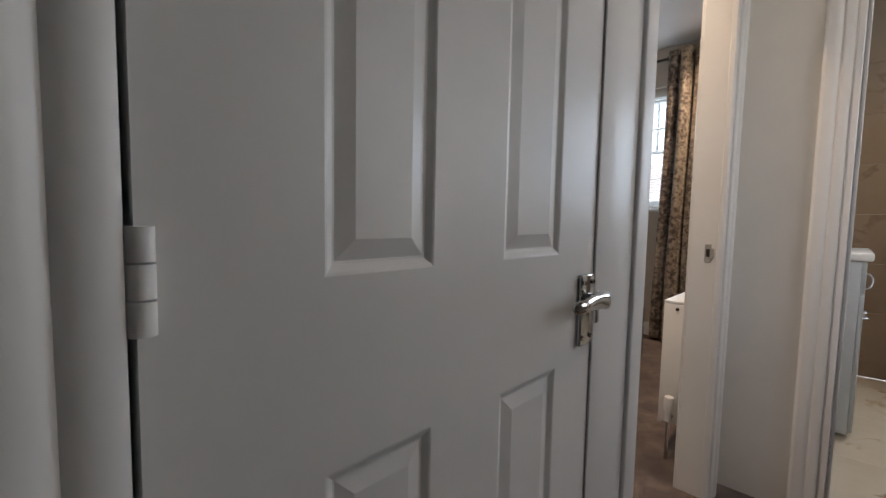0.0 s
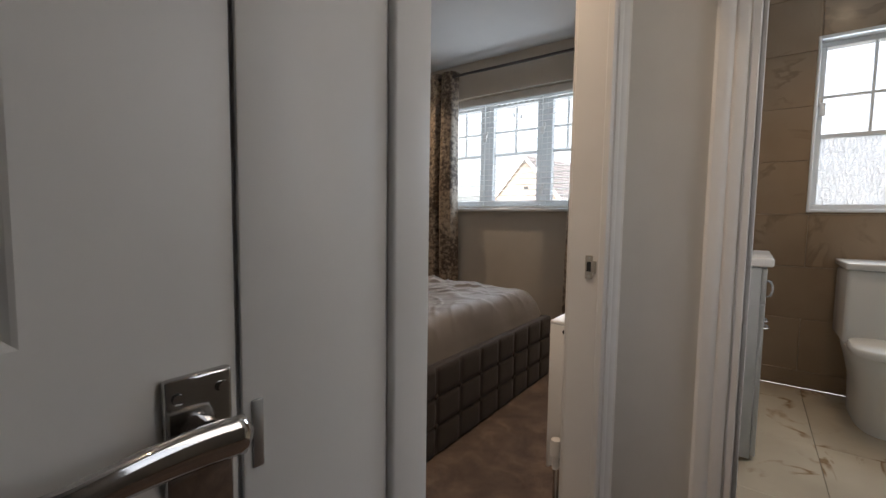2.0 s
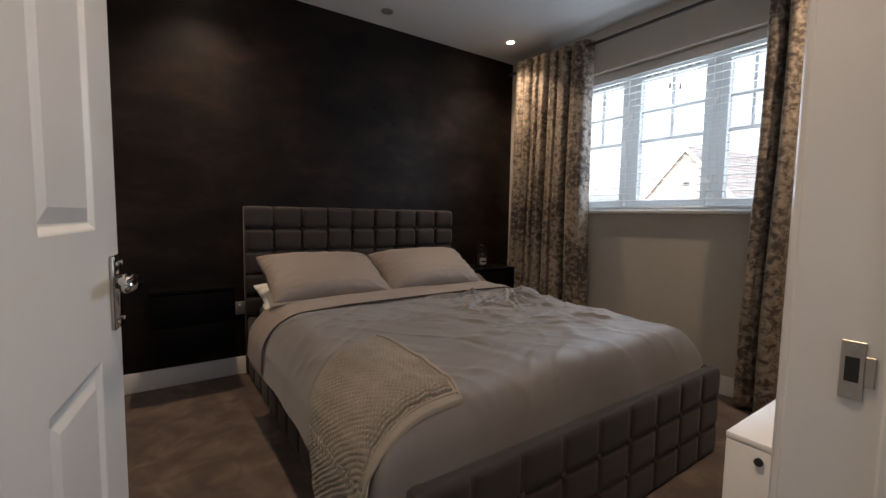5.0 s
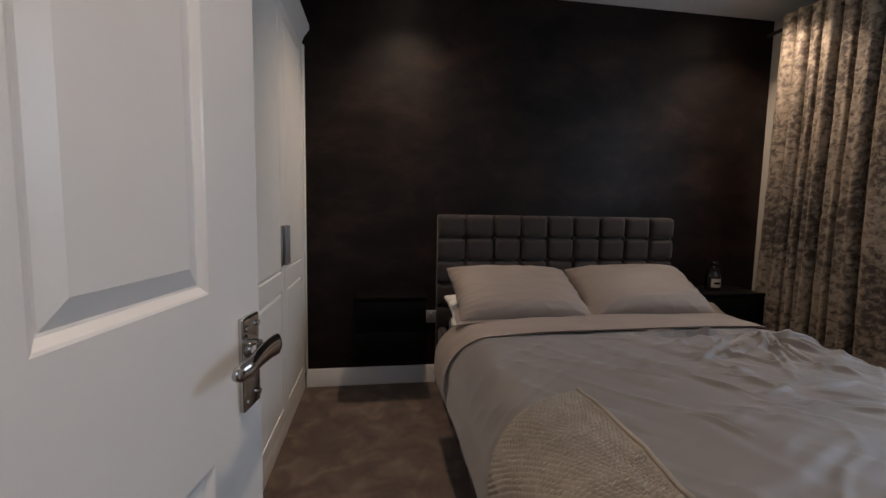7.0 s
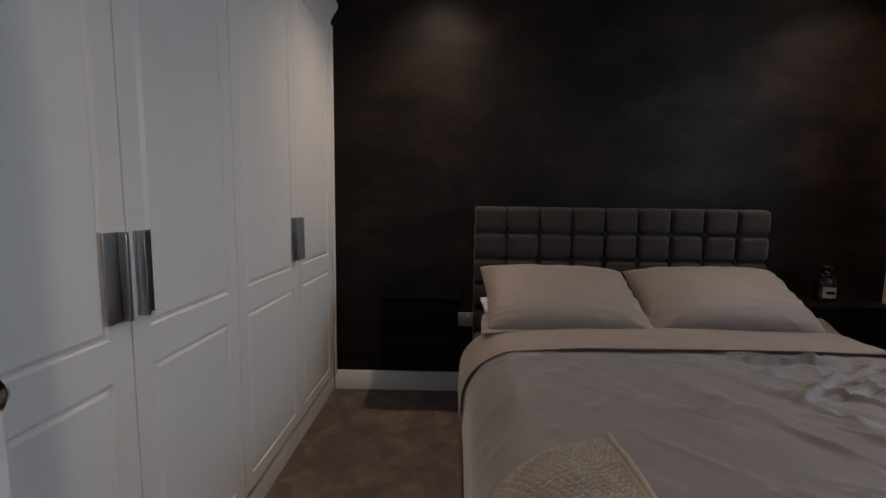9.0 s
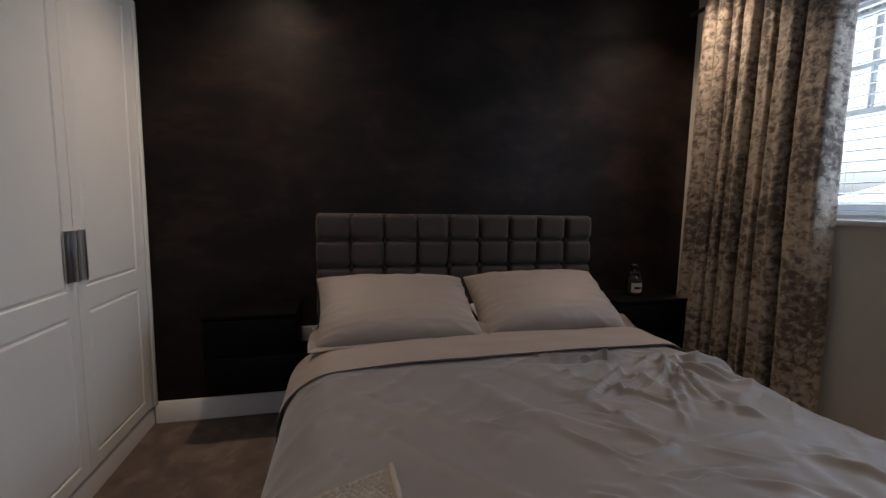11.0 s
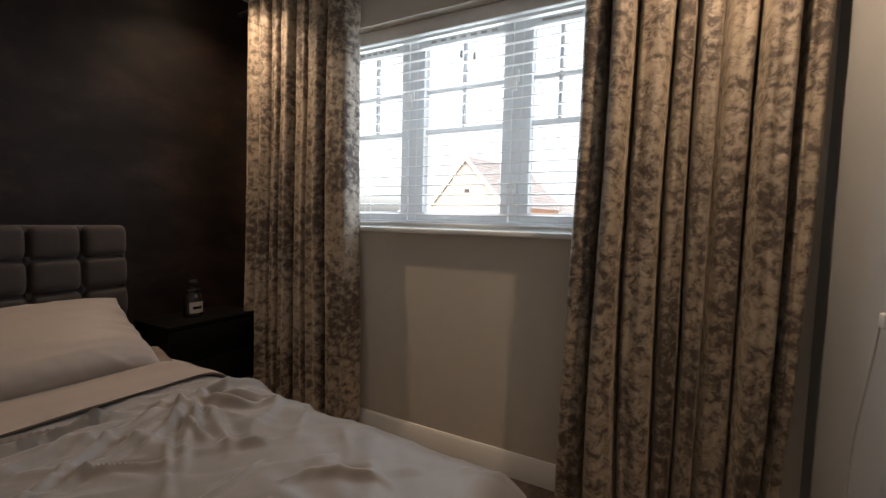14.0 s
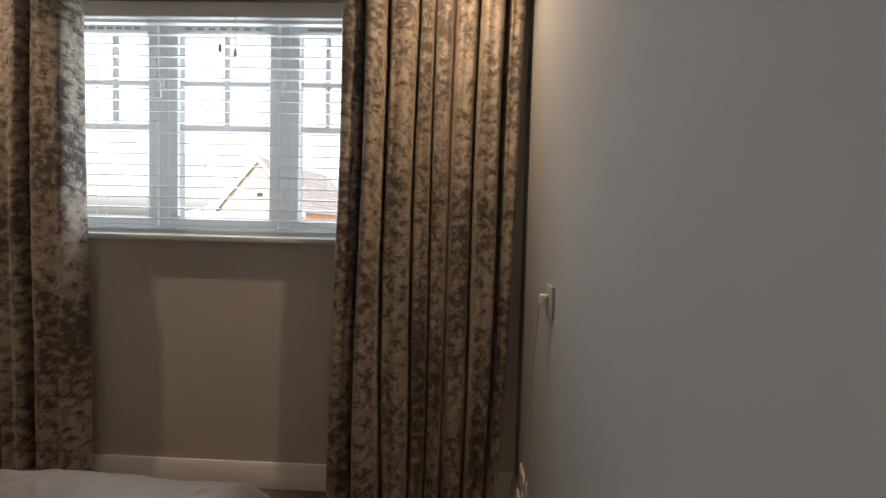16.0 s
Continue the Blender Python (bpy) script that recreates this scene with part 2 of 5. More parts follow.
def mat_marble(name, pale, vein, rough=0.22, scale=1.6):
    m, n, l, b = nodes_of(name)
    info = n.new("ShaderNodeObjectInfo")
    tc = n.new("ShaderNodeTexCoord")
    add = n.new("ShaderNodeVectorMath")
    add.operation = "MULTIPLY_ADD"
    add.inputs[1].default_value = (1, 1, 1)
    comb = n.new("ShaderNodeCombineXYZ")
    mul = n.new("ShaderNodeMath")
    mul.operation = "MULTIPLY"
    mul.inputs[1].default_value = 40.0
    l.new(info.outputs["Random"], mul.inputs[0])
    l.new(mul.outputs[0], comb.inputs[0])
    l.new(mul.outputs[0], comb.inputs[2])
    l.new(tc.outputs["Object"], add.inputs[0])
    l.new(comb.outputs[0], add.inputs[2])
    t = n.new("ShaderNodeTexNoise")
    t.inputs["Scale"].default_value, t.inputs["Detail"].default_value, t.inputs["Distortion"].default_value = scale, 5, 1.6
    l.new(add.outputs[0], t.inputs["Vector"])
    v = ramp(n, l, t.outputs["Fac"], [(0.478, pale), (0.497, vein), (0.503, shade(vein, 1.1)), (0.530, pale)])
    t2 = n.new("ShaderNodeTexNoise")
    t2.inputs["Scale"].default_value, t2.inputs["Detail"].default_value = 3.0, 6
    l.new(add.outputs[0], t2.inputs["Vector"])
    cloud = ramp(n, l, t2.outputs["Fac"], [(0.3, (0.84, 0.82, 0.80)), (0.7, (1, 1, 1))])
    veil = ramp(n, l, t2.outputs["Fac"], [(0.48, (0, 0, 0)), (0.56, (1, 1, 1))])
    keep = n.new("ShaderNodeMixRGB")
    keep.inputs[1].default_value = (*pale, 1)
    l.new(veil.outputs[0], keep.inputs[0])
    l.new(v.outputs[0], keep.inputs[2])
    mix = n.new("ShaderNodeMixRGB")
    mix.blend_type = "MULTIPLY"
    mix.inputs[0].default_value = 1.0
    l.new(keep.outputs[0], mix.inputs[1])
    l.new(cloud.outputs[0], mix.inputs[2])
    l.new(mix.outputs[0], b.inputs["Base Color"])
    b.inputs["Roughness"].default_value = rough
    return m


def mat_glass(name, rough=0.0, frost=False):
    m, n, l, b = nodes_of(name)
    b.inputs["Base Color"].default_value = (0.97, 0.99, 0.99, 1)
    b.inputs["Transmission Weight"].default_value = 1.0
    b.inputs["Roughness"].default_value = rough
    b.inputs["IOR"].default_value = 1.45 if frost else 1.02
    if frost:
        t = noise_tex(n, l, 38, 4, 0.6, (1, 1.6, 0.8), 1.0)
        bump(n, l, b, t.outputs["Fac"], 1.0, 0.02)
    return m


def mat_brick():
    m, n, l, b = nodes_of("red_brick_wall")
    t = n.new("ShaderNodeTexBrick")
    tc = n.new("ShaderNodeTexCoord")
    mp = n.new("ShaderNodeMapping")
    mp.inputs["Rotation"].default_value = (radians(90), 0, radians(90))
    l.new(tc.outputs["Object"], mp.inputs["Vector"])
    l.new(mp.outputs[0], t.inputs["Vector"])
    t.inputs["Color1"].default_value, t.inputs["Color2"].default_value = (0.56, 0.27, 0.14, 1), (0.46, 0.21, 0.11, 1)
    t.inputs["Mortar"].default_value = (0.42, 0.36, 0.30, 1)
    t.inputs["Scale"].default_value, t.inputs["Brick Width"].default_value, t.inputs["Row Height"].default_value = 1.0, 0.225, 0.075
    t.inputs["Mortar Size"].default_value = 0.006
    l.new(t.outputs[0], b.inputs["Base Color"])
    b.inputs["Roughness"].default_value = 0.85
    return m


M["wall_dark"] = mat_dark_wall()
M["carpet"] = mat_carpet()
M["carpet_land"] = M["carpet"]
M["velvet"] = mat_velvet()
M["linen"] = mat_cloth("beige_grey_bed_linen", (0.152, 0.134, 0.125), 0.12, rough=0.52, spec=0.55, sheen=0.35)
M["linen_in"] = mat_cloth("beige_bed_linen_lining", (0.258, 0.211, 0.182), 0.06, rough=0.55, spec=0.4)
M["white_cloth"] = mat_cloth("white_cotton", (0.72, 0.70, 0.67), 0.04)
M["suede"] = mat_cloth("charcoal_faux_suede", (0.034, 0.0265, 0.0240), 0.22, 500, 0.3, 0.15, 0.7, 0.25)
M["knit"] = mat_cloth("oatmeal_chunky_knit", (0.28, 0.245, 0.20), 0.20, 350, 0.6, 0.3)
M["tile_wall"] = mat_marble("beige_marble_wall_tile", (0.33, 0.245, 0.165), (0.235, 0.168, 0.11), 0.24, 1.3)
M["tile_floor"] = mat_marble("white_marble_floor_tile", (0.56, 0.49, 0.38), (0.27, 0.18, 0.10), 0.16, 1.4)
M["grout"] = plain("pale_grout", (0.50, 0.46, 0.40), 0.9)
M["ceramic"] = plain("white_ceramic", (0.80, 0.79, 0.76), 0.12, vary=0.01, relief=0.0)
M["vanity"] = plain("grey_cabinet_paint", (0.42, 0.44, 0.44), 0.4, vary=0.03)
M["glass"] = mat_glass("window_glass")
M["frost"] = mat_glass("frosted_glass", 0.35, True)
M["jar"] = plain("dark_wax_glass", (0.02, 0.017, 0.016), 0.06, vary=0.1, relief=0.0)
M["label"] = plain("paper_label", (0.45, 0.40, 0.36), 0.5, vary=0.1)
M["brick"] = mat_brick()
M["roof"] = plain("grey_roof_tiles", (0.24, 0.22, 0.215), 0.8, vary=0.25, scale=3, fine=8, relief=0.4)
M["ground"] = plain("pale_ground", (0.48, 0.48, 0.45), 0.9, vary=0.3, scale=0.2, fine=4, relief=0.3)
M["leaf"] = plain("hedge_leaves", (0.07, 0.10, 0.045), 0.7, vary=0.4, scale=4, fine=30, relief=0.4)
M["render"] = plain("cream_render", (0.62, 0.58, 0.50), 0.85, vary=0.08, scale=1)
m_lamp, n_, l_, b_ = nodes_of("lamp_bulb")
b_.inputs["Emission Color"].default_value, b_.inputs["Emission Strength"].default_value = (1.0, 0.78, 0.5, 1), 25.0
M["bulb"] = m_lamp
M["grey_plate"] = plain("satin_nickel_plate", (0.40, 0.37, 0.33), 0.38, 0.6, vary=0.05)
M["plate_beige"] = plain("beige_plastic_plate", (0.50, 0.47, 0.43), 0.4, vary=0.03)
M["pole"] = plain("dark_bronze_pole", (0.06, 0.05, 0.045), 0.4, 0.6, vary=0.1)

wall_y(0.0, 0.12, XW - 0.1, XO, [], M["wall_dark"], "wall_north", "dark brown-black mottled feature wall behind the bed")
wall_x(XE, XO, YB - 0.05, -0.0, [(WY0, WY1, WZ0, WZ1)], M["wall_warm_lit"], "wall_east", "grey painted window wall with warm lamp light in its colour")
wall_x(XE + 0.012, XO, YS2, YB - 0.05, [(BY0, BY1, BZ0, BZ1)], M["grout"], "wall_bathroom_east", "bathroom window wall under its tiles")
wall_y(YL, YB, -1.80, XE, [(-1.585, -0.885, 0, ZD), (XJL - 0.02, XJR + 0.02, 0, ZD)], M["wall_grey"], "wall_south", "pale grey painted partition wall with door openings")
wall_x(XW - 0.1, XW, YB, 0, [], M["wall_white"], "wall_west", "white wall behind the wardrobes")
wall_x(XBW0, XBW1, YS2, YL, [(-4.2, YBJ - 0.02, 0, ZD)], M["wall_cream"], "wall_bathroom_west", "cream painted wall with the bathroom door opening")
# the opening here is added, out of view, for the landing's fill lamp
wall_y(YLS - 0.1, YLS, XW2, XBW0, [(-0.45, 0.20, 1.0, 2.1)], M["wall_low_bounce"], "wall_landing_south", "unseen taupe landing wall, dark against bounce light, with an added opening")
wall_y(YS2 - 0.1, YS2, XBW0, XO, [], M["grout"], "wall_bathroom_south", "pale wall closing the bathroom")
wall_x(XW2 - 0.1, XW2, YLS - 0.1, YB, [], M["wall_low_bounce"], "wall_landing_west", "unseen taupe end wall of the landing, dark against bounce light")
wall_y(YL, YB, XW2, -1.80, [], M["wall_low_bounce"], "wall_landing_north", "unseen taupe wall of the landing, dark against bounce light")
bm = bmesh.new()
add_box(bm, -1.75, -0.80, YB - 0.03, YB - 0.01, 0, ZD + 0.02)
structure("wall_cupboard_back", bm, M["wall_grey"], "grey lining behind the closed cupboard door", "wall")
structure("floor", box_bm(XW - 0.1, XE, YL + 0.05, 0, -0.1, 0), M["carpet"], "brown cut-pile carpet with worn lighter patches", "floor")
structure("floor_landing", box_bm(XW2, XBW0 + 0.05, YLS, YL + 0.05, -0.1, 0), M["carpet_land"], "brown carpet of the landing", "floor")
fl_bath = structure("floor_bathroom", box_bm(XBW0 + 0.05, XE + 0.012, YS2, YL, -0.1, -0.010), M["grout"], "white marble tiled bathroom floor with brown veins", "floor")
bm = bmesh.new()
add_box(bm, XW2 - 0.1, XO, YS2 - 0.1, 0.12, ZC, ZC + 0.1)
structure("ceiling", bm, M["ceiling"], "smooth white painted ceiling", "ceiling")

# linings, stops and architraves
FLUTE = [(0, 0.0), (0.010, 0.0), (0.014, 0.006), (0.014, 0.022), (0.010, 0.027), (0.016, 0.034), (0.019, 0.043), (0.019, 0.058), (0.012, 0.066), (0, 0.066)]


def casing(name, x0, x1, ya, out, z1, flip=False, label="white painted moulded architrave"):
    """An upright architrave on a wall that faces -y (out = -1), between x0 and x1."""
    bm = bmesh.new()
    k = (x1 - x0) / 0.066
    pts = [(u * k, o) for o, u in FLUTE]
    if flip:
        pts = [((x1 - x0) - u, o) for u, o in pts]
    lo = [bm.verts.new((x0 + u, ya + out * o, 0)) for u, o in pts]
    hi = [bm.verts.new((x0 + u, ya + out * o, z1)) for u, o in pts]
    c = len(pts)
    for i in range(c):
        j = (i + 1) % c
        bm.faces.new((lo[i], lo[j], hi[j], hi[i]))
    bm.faces.new(lo[::-1])
    bm.faces.new(hi)
    bmesh.ops.recalc_face_normals(bm, faces=bm.faces[:])
    return structure(name, bm, M["trim_white"], label, "trim", True)


def casing_x(name, y0, y1, xa, out, z1, flip=False):
    """The same on a wall that faces along x."""
    bm = bmesh.new()
    k = (y1 - y0) / 0.066
    pts = [(u * k, o) for o, u in FLUTE]
    if flip:
        pts = [((y1 - y0) - u, o) for u, o in pts]
    lo = [bm.verts.new((xa + out * o, y0 + u, 0)) for u, o in pts]
    hi = [bm.verts.new((xa + out * o, y0 + u, z1)) for u, o in pts]
    c = len(pts)
    for i in range(c):
        j = (i + 1) % c
        bm.faces.new((lo[i], lo[j], hi[j], hi[i]))
    bm.faces.new(lo[::-1])
    bm.faces.new(hi)
    bmesh.ops.recalc_face_normals(bm, faces=bm.faces[:])
    return structure(name, bm, M["trim_white"], "white painted fluted architrave", "trim", True)


def lining(name, bm, label):
    return structure(name, bm, M["trim_white"], label, "trim", True)


bm = bmesh.new()
add_box(bm, XJL - 0.02, XJL, YL - 0.004, YB + 0.004, 0, ZD, 0.003)
add_box(bm, XJL, XJL + 0.012, YL + 0.03, YB - 0.04, 0, ZD, 0.002)
lining("door_lining_hinge_side", bm, "white painted bedroom door lining with stop")
bm = bmesh.new()
add_box(bm, XJR, XJR + 0.02, YL - 0.004, YB + 0.004, 0, ZD, 0.003)
add_box(bm, XJR - 0.007, XJR, YL - 0.002, YL + 0.018, 0, ZD, 0.003)
lining("door_lining_latch_side", bm, "cream-lit white door lining with stop")
bm = bmesh.new()
add_box(bm, XJL, XJR, YL - 0.004, YB + 0.004, ZD - 0.02, ZD, 0.002)
lining("door_lining_head", bm, "white painted head of the bedroom door lining")
bm = bmesh.new()
add_box(bm, -0.8965, -0.727, YL - 0.005, YL, 0, ZD + 0.07, 0.0025, 2)
add_box(bm, -0.732, XJL - 0.004, YL - 0.014, YL, 0, ZD + 0.07, 0.006, 3)
lining("trim_between_doors", bm, "white painted woodwork between two doors")
bm = bmesh.new()
add_box(bm, -0.897, -0.885, YL + 0.004, YB - 0.03, 0, ZD, 0.002)
add_box(bm, -1.585, -1.572, YL + 0.004, YB - 0.03, 0, ZD, 0.002)
add_box(bm, -1.572, -0.897, YL + 0.004, YB - 0.03, ZD - 0.012, ZD, 0.002)
lining("trim_cupboard_frame", bm, "white painted frame round the closed door")
casing("trim_architrave_a", -1.655, -1.573, YL, -1, ZD + 0.07, True)
casing("trim_architrave_b", XJR + 0.006, XJR + 0.082, YL, -1, ZD + 0.07)
structure("wall_landing_corner", box_bm(XJR + 0.0825, XBW0, YL - 0.004, YL, 0, ZC), M["wall_cream"], "narrow cream painted wall between two architraves", "wall")
casing_x("trim_architrave_c", YBJ + 0.004, YBJ + 0.078, XBW0, -1, ZD + 0.07)
casing("trim_architrave_d", XJR + 0.006, XJR + 0.075, YB, 1, ZD + 0.07)
bm = bmesh.new()
add_box(bm, XBW0 - 0.004, XBW1 + 0.004, YBJ - 0.02, YBJ, 0, ZD, 0.003)
add_box(bm, XBW0 + 0.045, XBW1 - 0.02, YBJ - 0.032, YBJ - 0.02, 0, ZD, 0.002)
lining("door_lining_bathroom", bm, "blue-lit white bathroom door lining")
bm = bmesh.new()
for x0, x1 in ((-1.655, XBW0 - 0.02),):
    add_box(bm, x0, x1, YL - 0.016, YL, ZD + 0.07, ZD + 0.14, 0.004)
lining("trim_heads", bm, "white painted architrave heads")

SK = [(0, 0), (0.018, 0), (0.018, 0.085), (0.014, 0.092), (0.014, 0.098), (0.009, 0.108), (0.006, 0.115), (0, 0.115)]


def skirting(name, a, b, normal):
    return structure(name, extrude_profile(bmesh.new(), SK, a, b, normal), M["trim_white"], "white painted moulded skirting board", "baseboard", True)


skirting("baseboard_north_a", (-0.83, 0, 0), (0.02, 0, 0), (0, -1, 0))
skirting("baseboard_north_b", (1.66, 0, 0), (XE - 0.02, 0, 0), (0, -1, 0))
skirting("baseboard_east", (XE, 0, 0), (XE, YB, 0), (-1, 0, 0))
skirting("baseboard_south", (XJR + 0.08, YB, 0), (XE - 0.02, YB, 0), (0, 1, 0))

# window board
structure("window_sill", box_bm(XE - 0.045, 2.60, WY0 - 0.03, WY1 + 0.03, WZ0 - 0.022, WZ0 + 0.003, 0.006), M["trim_white"], "white painted window board", "window sill", True)

# ---- doors ----
def leaf_bm(w, h=2.02, th=0.035, z0=0.008, stile=0.125, mid=0.105, cols=None, rise=1.0):
    """A six-panel moulded door leaf: x from the hinge edge, y through the thickness."""
    pw = (w - 2 * stile - mid) / 2
    xs = cols or [0, stile, stile + pw, stile + pw + mid, w - stile, w]
    zs = [z0, 0.21, 0.795 * rise, 0.978 * rise, 1.63, 1.74, 1.90, h]
    bm = bmesh.new()
    for side, y in ((0, 0.0), (1, th)):
        g = [[bm.verts.new((x, y, z)) for z in zs] for x in xs]
        panels = []
        for i in range(len(xs) - 1):
            for j in range(len(zs) - 1):
                q = (g[i][j], g[i + 1][j], g[i + 1][j + 1], g[i][j + 1])
                f = bm.faces.new(q if side == 0 else q[::-1])
                if i in (1, 3) and j in (1, 3, 5):
                    panels.append(f)
        bm.normal_update()
        for thick, depth in ((0.004, -0.001), (0.010, -0.0045), (0.004, -0.0005), (0.028, 0.0048)):
            bmesh.ops.inset_individual(bm, faces=panels, thickness=thick, depth=depth)
    bmesh.ops.remove_doubles(bm, verts=bm.verts[:], dist=1e-5)
    for x in (xs[0], xs[-1]):
        a = sorted([v for v in bm.verts if abs(v.co.x - x) < 1e-6 and abs(v.co.y) < 1e-6], key=lambda v: v.co.z)
        b = sorted([v for v in bm.verts if abs(v.co.x - x) < 1e-6 and abs(v.co.y - th) < 1e-6], key=lambda v: v.co.z)
        for k in range(len(a) - 1):
            bm.faces.new((a[k], a[k + 1], b[k + 1], b[k]))
    for z in (zs[0], zs[-1]):
        a = sorted([v for v in bm.verts if abs(v.co.z - z) < 1e-6 and abs(v.co.y) < 1e-6], key=lambda v: v.co.x)
        b = sorted([v for v in bm.verts if abs(v.co.z - z) < 1e-6 and abs(v.co.y - th) < 1e-6], key=lambda v: v.co.x)
        for k in range(len(a) - 1):
            bm.faces.new((a[k], a[k + 1], b[k + 1], b[k]))
    bmesh.ops.recalc_face_normals(bm, faces=bm.faces[:])
    return bm


def lever_set(parent, x, side, toward, th=0.035, zc=0.870):
    """A chrome lever on a back plate. side: -1 for the y=0 face, 1 for the other; toward: -1 points to the hinge."""
    y = 0 if side < 0 else th
    s = side
    plate = part("back_plate", box_bm(x - 0.0235, x + 0.0235, min(y, y + s * 0.008), max(y, y + s * 0.008), zc - 0.062, zc + 0.062, 0.003, 3), M["chrome"], parent, "polished chrome back plate")
    for dx in (-0.0155, 0.0155):
        for dz in (-0.048, 0.048):
            b = bmesh.new()
            cyl(b, 0.004, 0.003, pose(x + dx, y + s * 0.0095, zc + dz, 90), 12, 0.004 if s else None)
            part("screw", b, M["chrome"], plate)
    zl = zc + 0.017
    b = bmesh.new()
    cyl(b, 0.0125, 0.010, pose(x, y + s * 0.013, zl, 90), 28)
    cyl(b, 0.0085, 0.024, pose(x, y + s * 0.026, zl, 90), 24)
    part("spindle", b, M["chrome"], parent)
    b = bmesh.new()
    rows = []
    n = 22
    for i in range(n + 1):
        u = i / n
        px = x + toward * (-0.024 + 0.128 * u)
        py = y + s * (0.038 - 0.004 * math.cos(u * 3) - 0.007 * max(0, u - 0.82) / 0.18)
        pz = zl + 0.003 * u + 0.004 * math.sin(u * math.pi)
        hw = 0.0115 + 0.0035 * math.cos(u * 2.2) if i not in (0, n) else 0.0045
        hy = 0.0065 if i not in (0, n) else 0.003
        rows.append([b.verts.new((px, py + hy * math.cos(a), pz + hw * math.sin(a))) for a in [2 * math.pi * k / 14 for k in range(14)]])
    for r0, r1 in zip(rows, rows[1:]):
        for k in range(14):
            j = (k + 1) % 14
            b.faces.new((r0[k], r0[j], r1[j], r1[k]))
    b.faces.new(rows[0])
    b.faces.new(rows[-1][::-1])
    bmesh.ops.recalc_face_normals(b, faces=b.faces[:])
    part("lever", b, M["chrome"], parent, "curved chrome lever", deg=60)


def hinge(parent, x, y, z, h=0.072, r=0.0085, mat=None):
    b = bmesh.new()
    for k in range(3):
        lo = z + h * (k / 3) + 0.0008
        cyl(b, r, h / 3 - 0.0016, pose(x, y, lo + h / 6), 16)
    return part("hinge", b, mat or M["door_white"], parent, "white painted butt hinge")


cup = thing("cupboard_door", "closed white six-panel door with chrome lever", "door", (-1.566, YL, 0))
leaf = part("door_leaf", leaf_bm(0.667, cols=[0, 0.136, 0.270, 0.399, 0.546, 0.667]), M["door_white"], cup, deg=12)
lever_set(leaf, 0.637, -1, -1, zc=0.878)
for z in (0.22, 0.951, 1.75):
    hinge(leaf, 0.002, -0.006, z)
tagged(part("latch_keep", box_bm(-0.8895, -0.880, YL - 0.0075, YL - 0.0045, 0.848, 0.905, 0.0008), M["steel"]), "small steel latch keep on white door frame", "latch keep")

bed_door = thing("bedroom_door", "white six-panel door standing open into the bedroom", "door", (-0.660, YB + 0.004, 0), 81.5)
leaf2 = part("door_leaf", leaf_bm(0.765, rise=1.080), M["door_white"], bed_door, deg=12)
lever_set(leaf2, 0.765 - 0.041, -1, -1, zc=0.950)
lever_set(leaf2, 0.765 - 0.041, 1, -1, zc=0.950)
part("latch_plate", box_bm(0.7651, 0.767, 0.006, 0.029, 0.905, 0.965, 0.0005), M["chrome"], leaf2, "chrome latch face plate")
for z in (0.22, 0.98, 1.75):
    hinge(leaf2, -0.004, 0.040, z)

st = thing("strike_plate", "steel strike plate with dark hole in door lining", "strike plate", (XJR, -2.943, 0.922))
b = bmesh.new()
add_box(b, -0.0025, 0.0, -0.0105, 0.0105, -0.033, 0.033, 0.0008)
add_box(b, -0.0028, 0.0, -0.019, -0.010, -0.016, 0.018, 0.0008)
part("plate", b, M["grey_plate"], st)
part("latch_hole", box_bm(-0.0034, -0.0024, -0.006, 0.006, -0.013, 0.015), M["dark"], st, "dark latch hole")
for z in (-0.026, 0.026):
    b = bmesh.new()
    cyl(b, 0.0035, 0.0015, pose(-0.003, 0, z, 0, 90), 12)
    part("screw", b, M["steel"], st)

bh = thing("hinge_leaf", "bare steel hinge leaf on the bathroom door lining", "hinge", (0.318, YBJ - 0.0205, 0.245))
part("plate", box_bm(-0.016, 0.016, -0.003, 0.0, -0.038, 0.038, 0.0008), M["steel"], bh)
for dz in (-0.026, 0.0, 0.026):
    b = bmesh.new()
    cyl(b, 0.0042, 0.0015, pose(0.003, -0.0035, dz, 90), 12)
    part("screw_hole", b, M["dark"], bh)


# ---- windows ----
def pane(name, parent, x, y0, y1, z0, z1, mat):
    p = part(name, box_bm(x - 0.003, x + 0.003, y0, y1, z0, z1), mat, parent)
    p.visible_shadow = False
    return p


def bars(bm, x0, x1, y0, y1, z0, z1, w):
    add_box(bm, x0, x1, y0, y1, z0, z0 + w, 0.004)
    add_box(bm, x0, x1, y0, y1, z1 - w, z1, 0.004)
    add_box(bm, x0 + 0.0006, x1 - 0.0006, y0, y0 + w, z0 + w * 0.98, z1 - w * 0.98, 0.004)
    add_box(bm, x0 + 0.0006, x1 - 0.0006, y1 - w, y1, z0 + w * 0.98, z1 - w * 0.98, 0.004)
    return bm


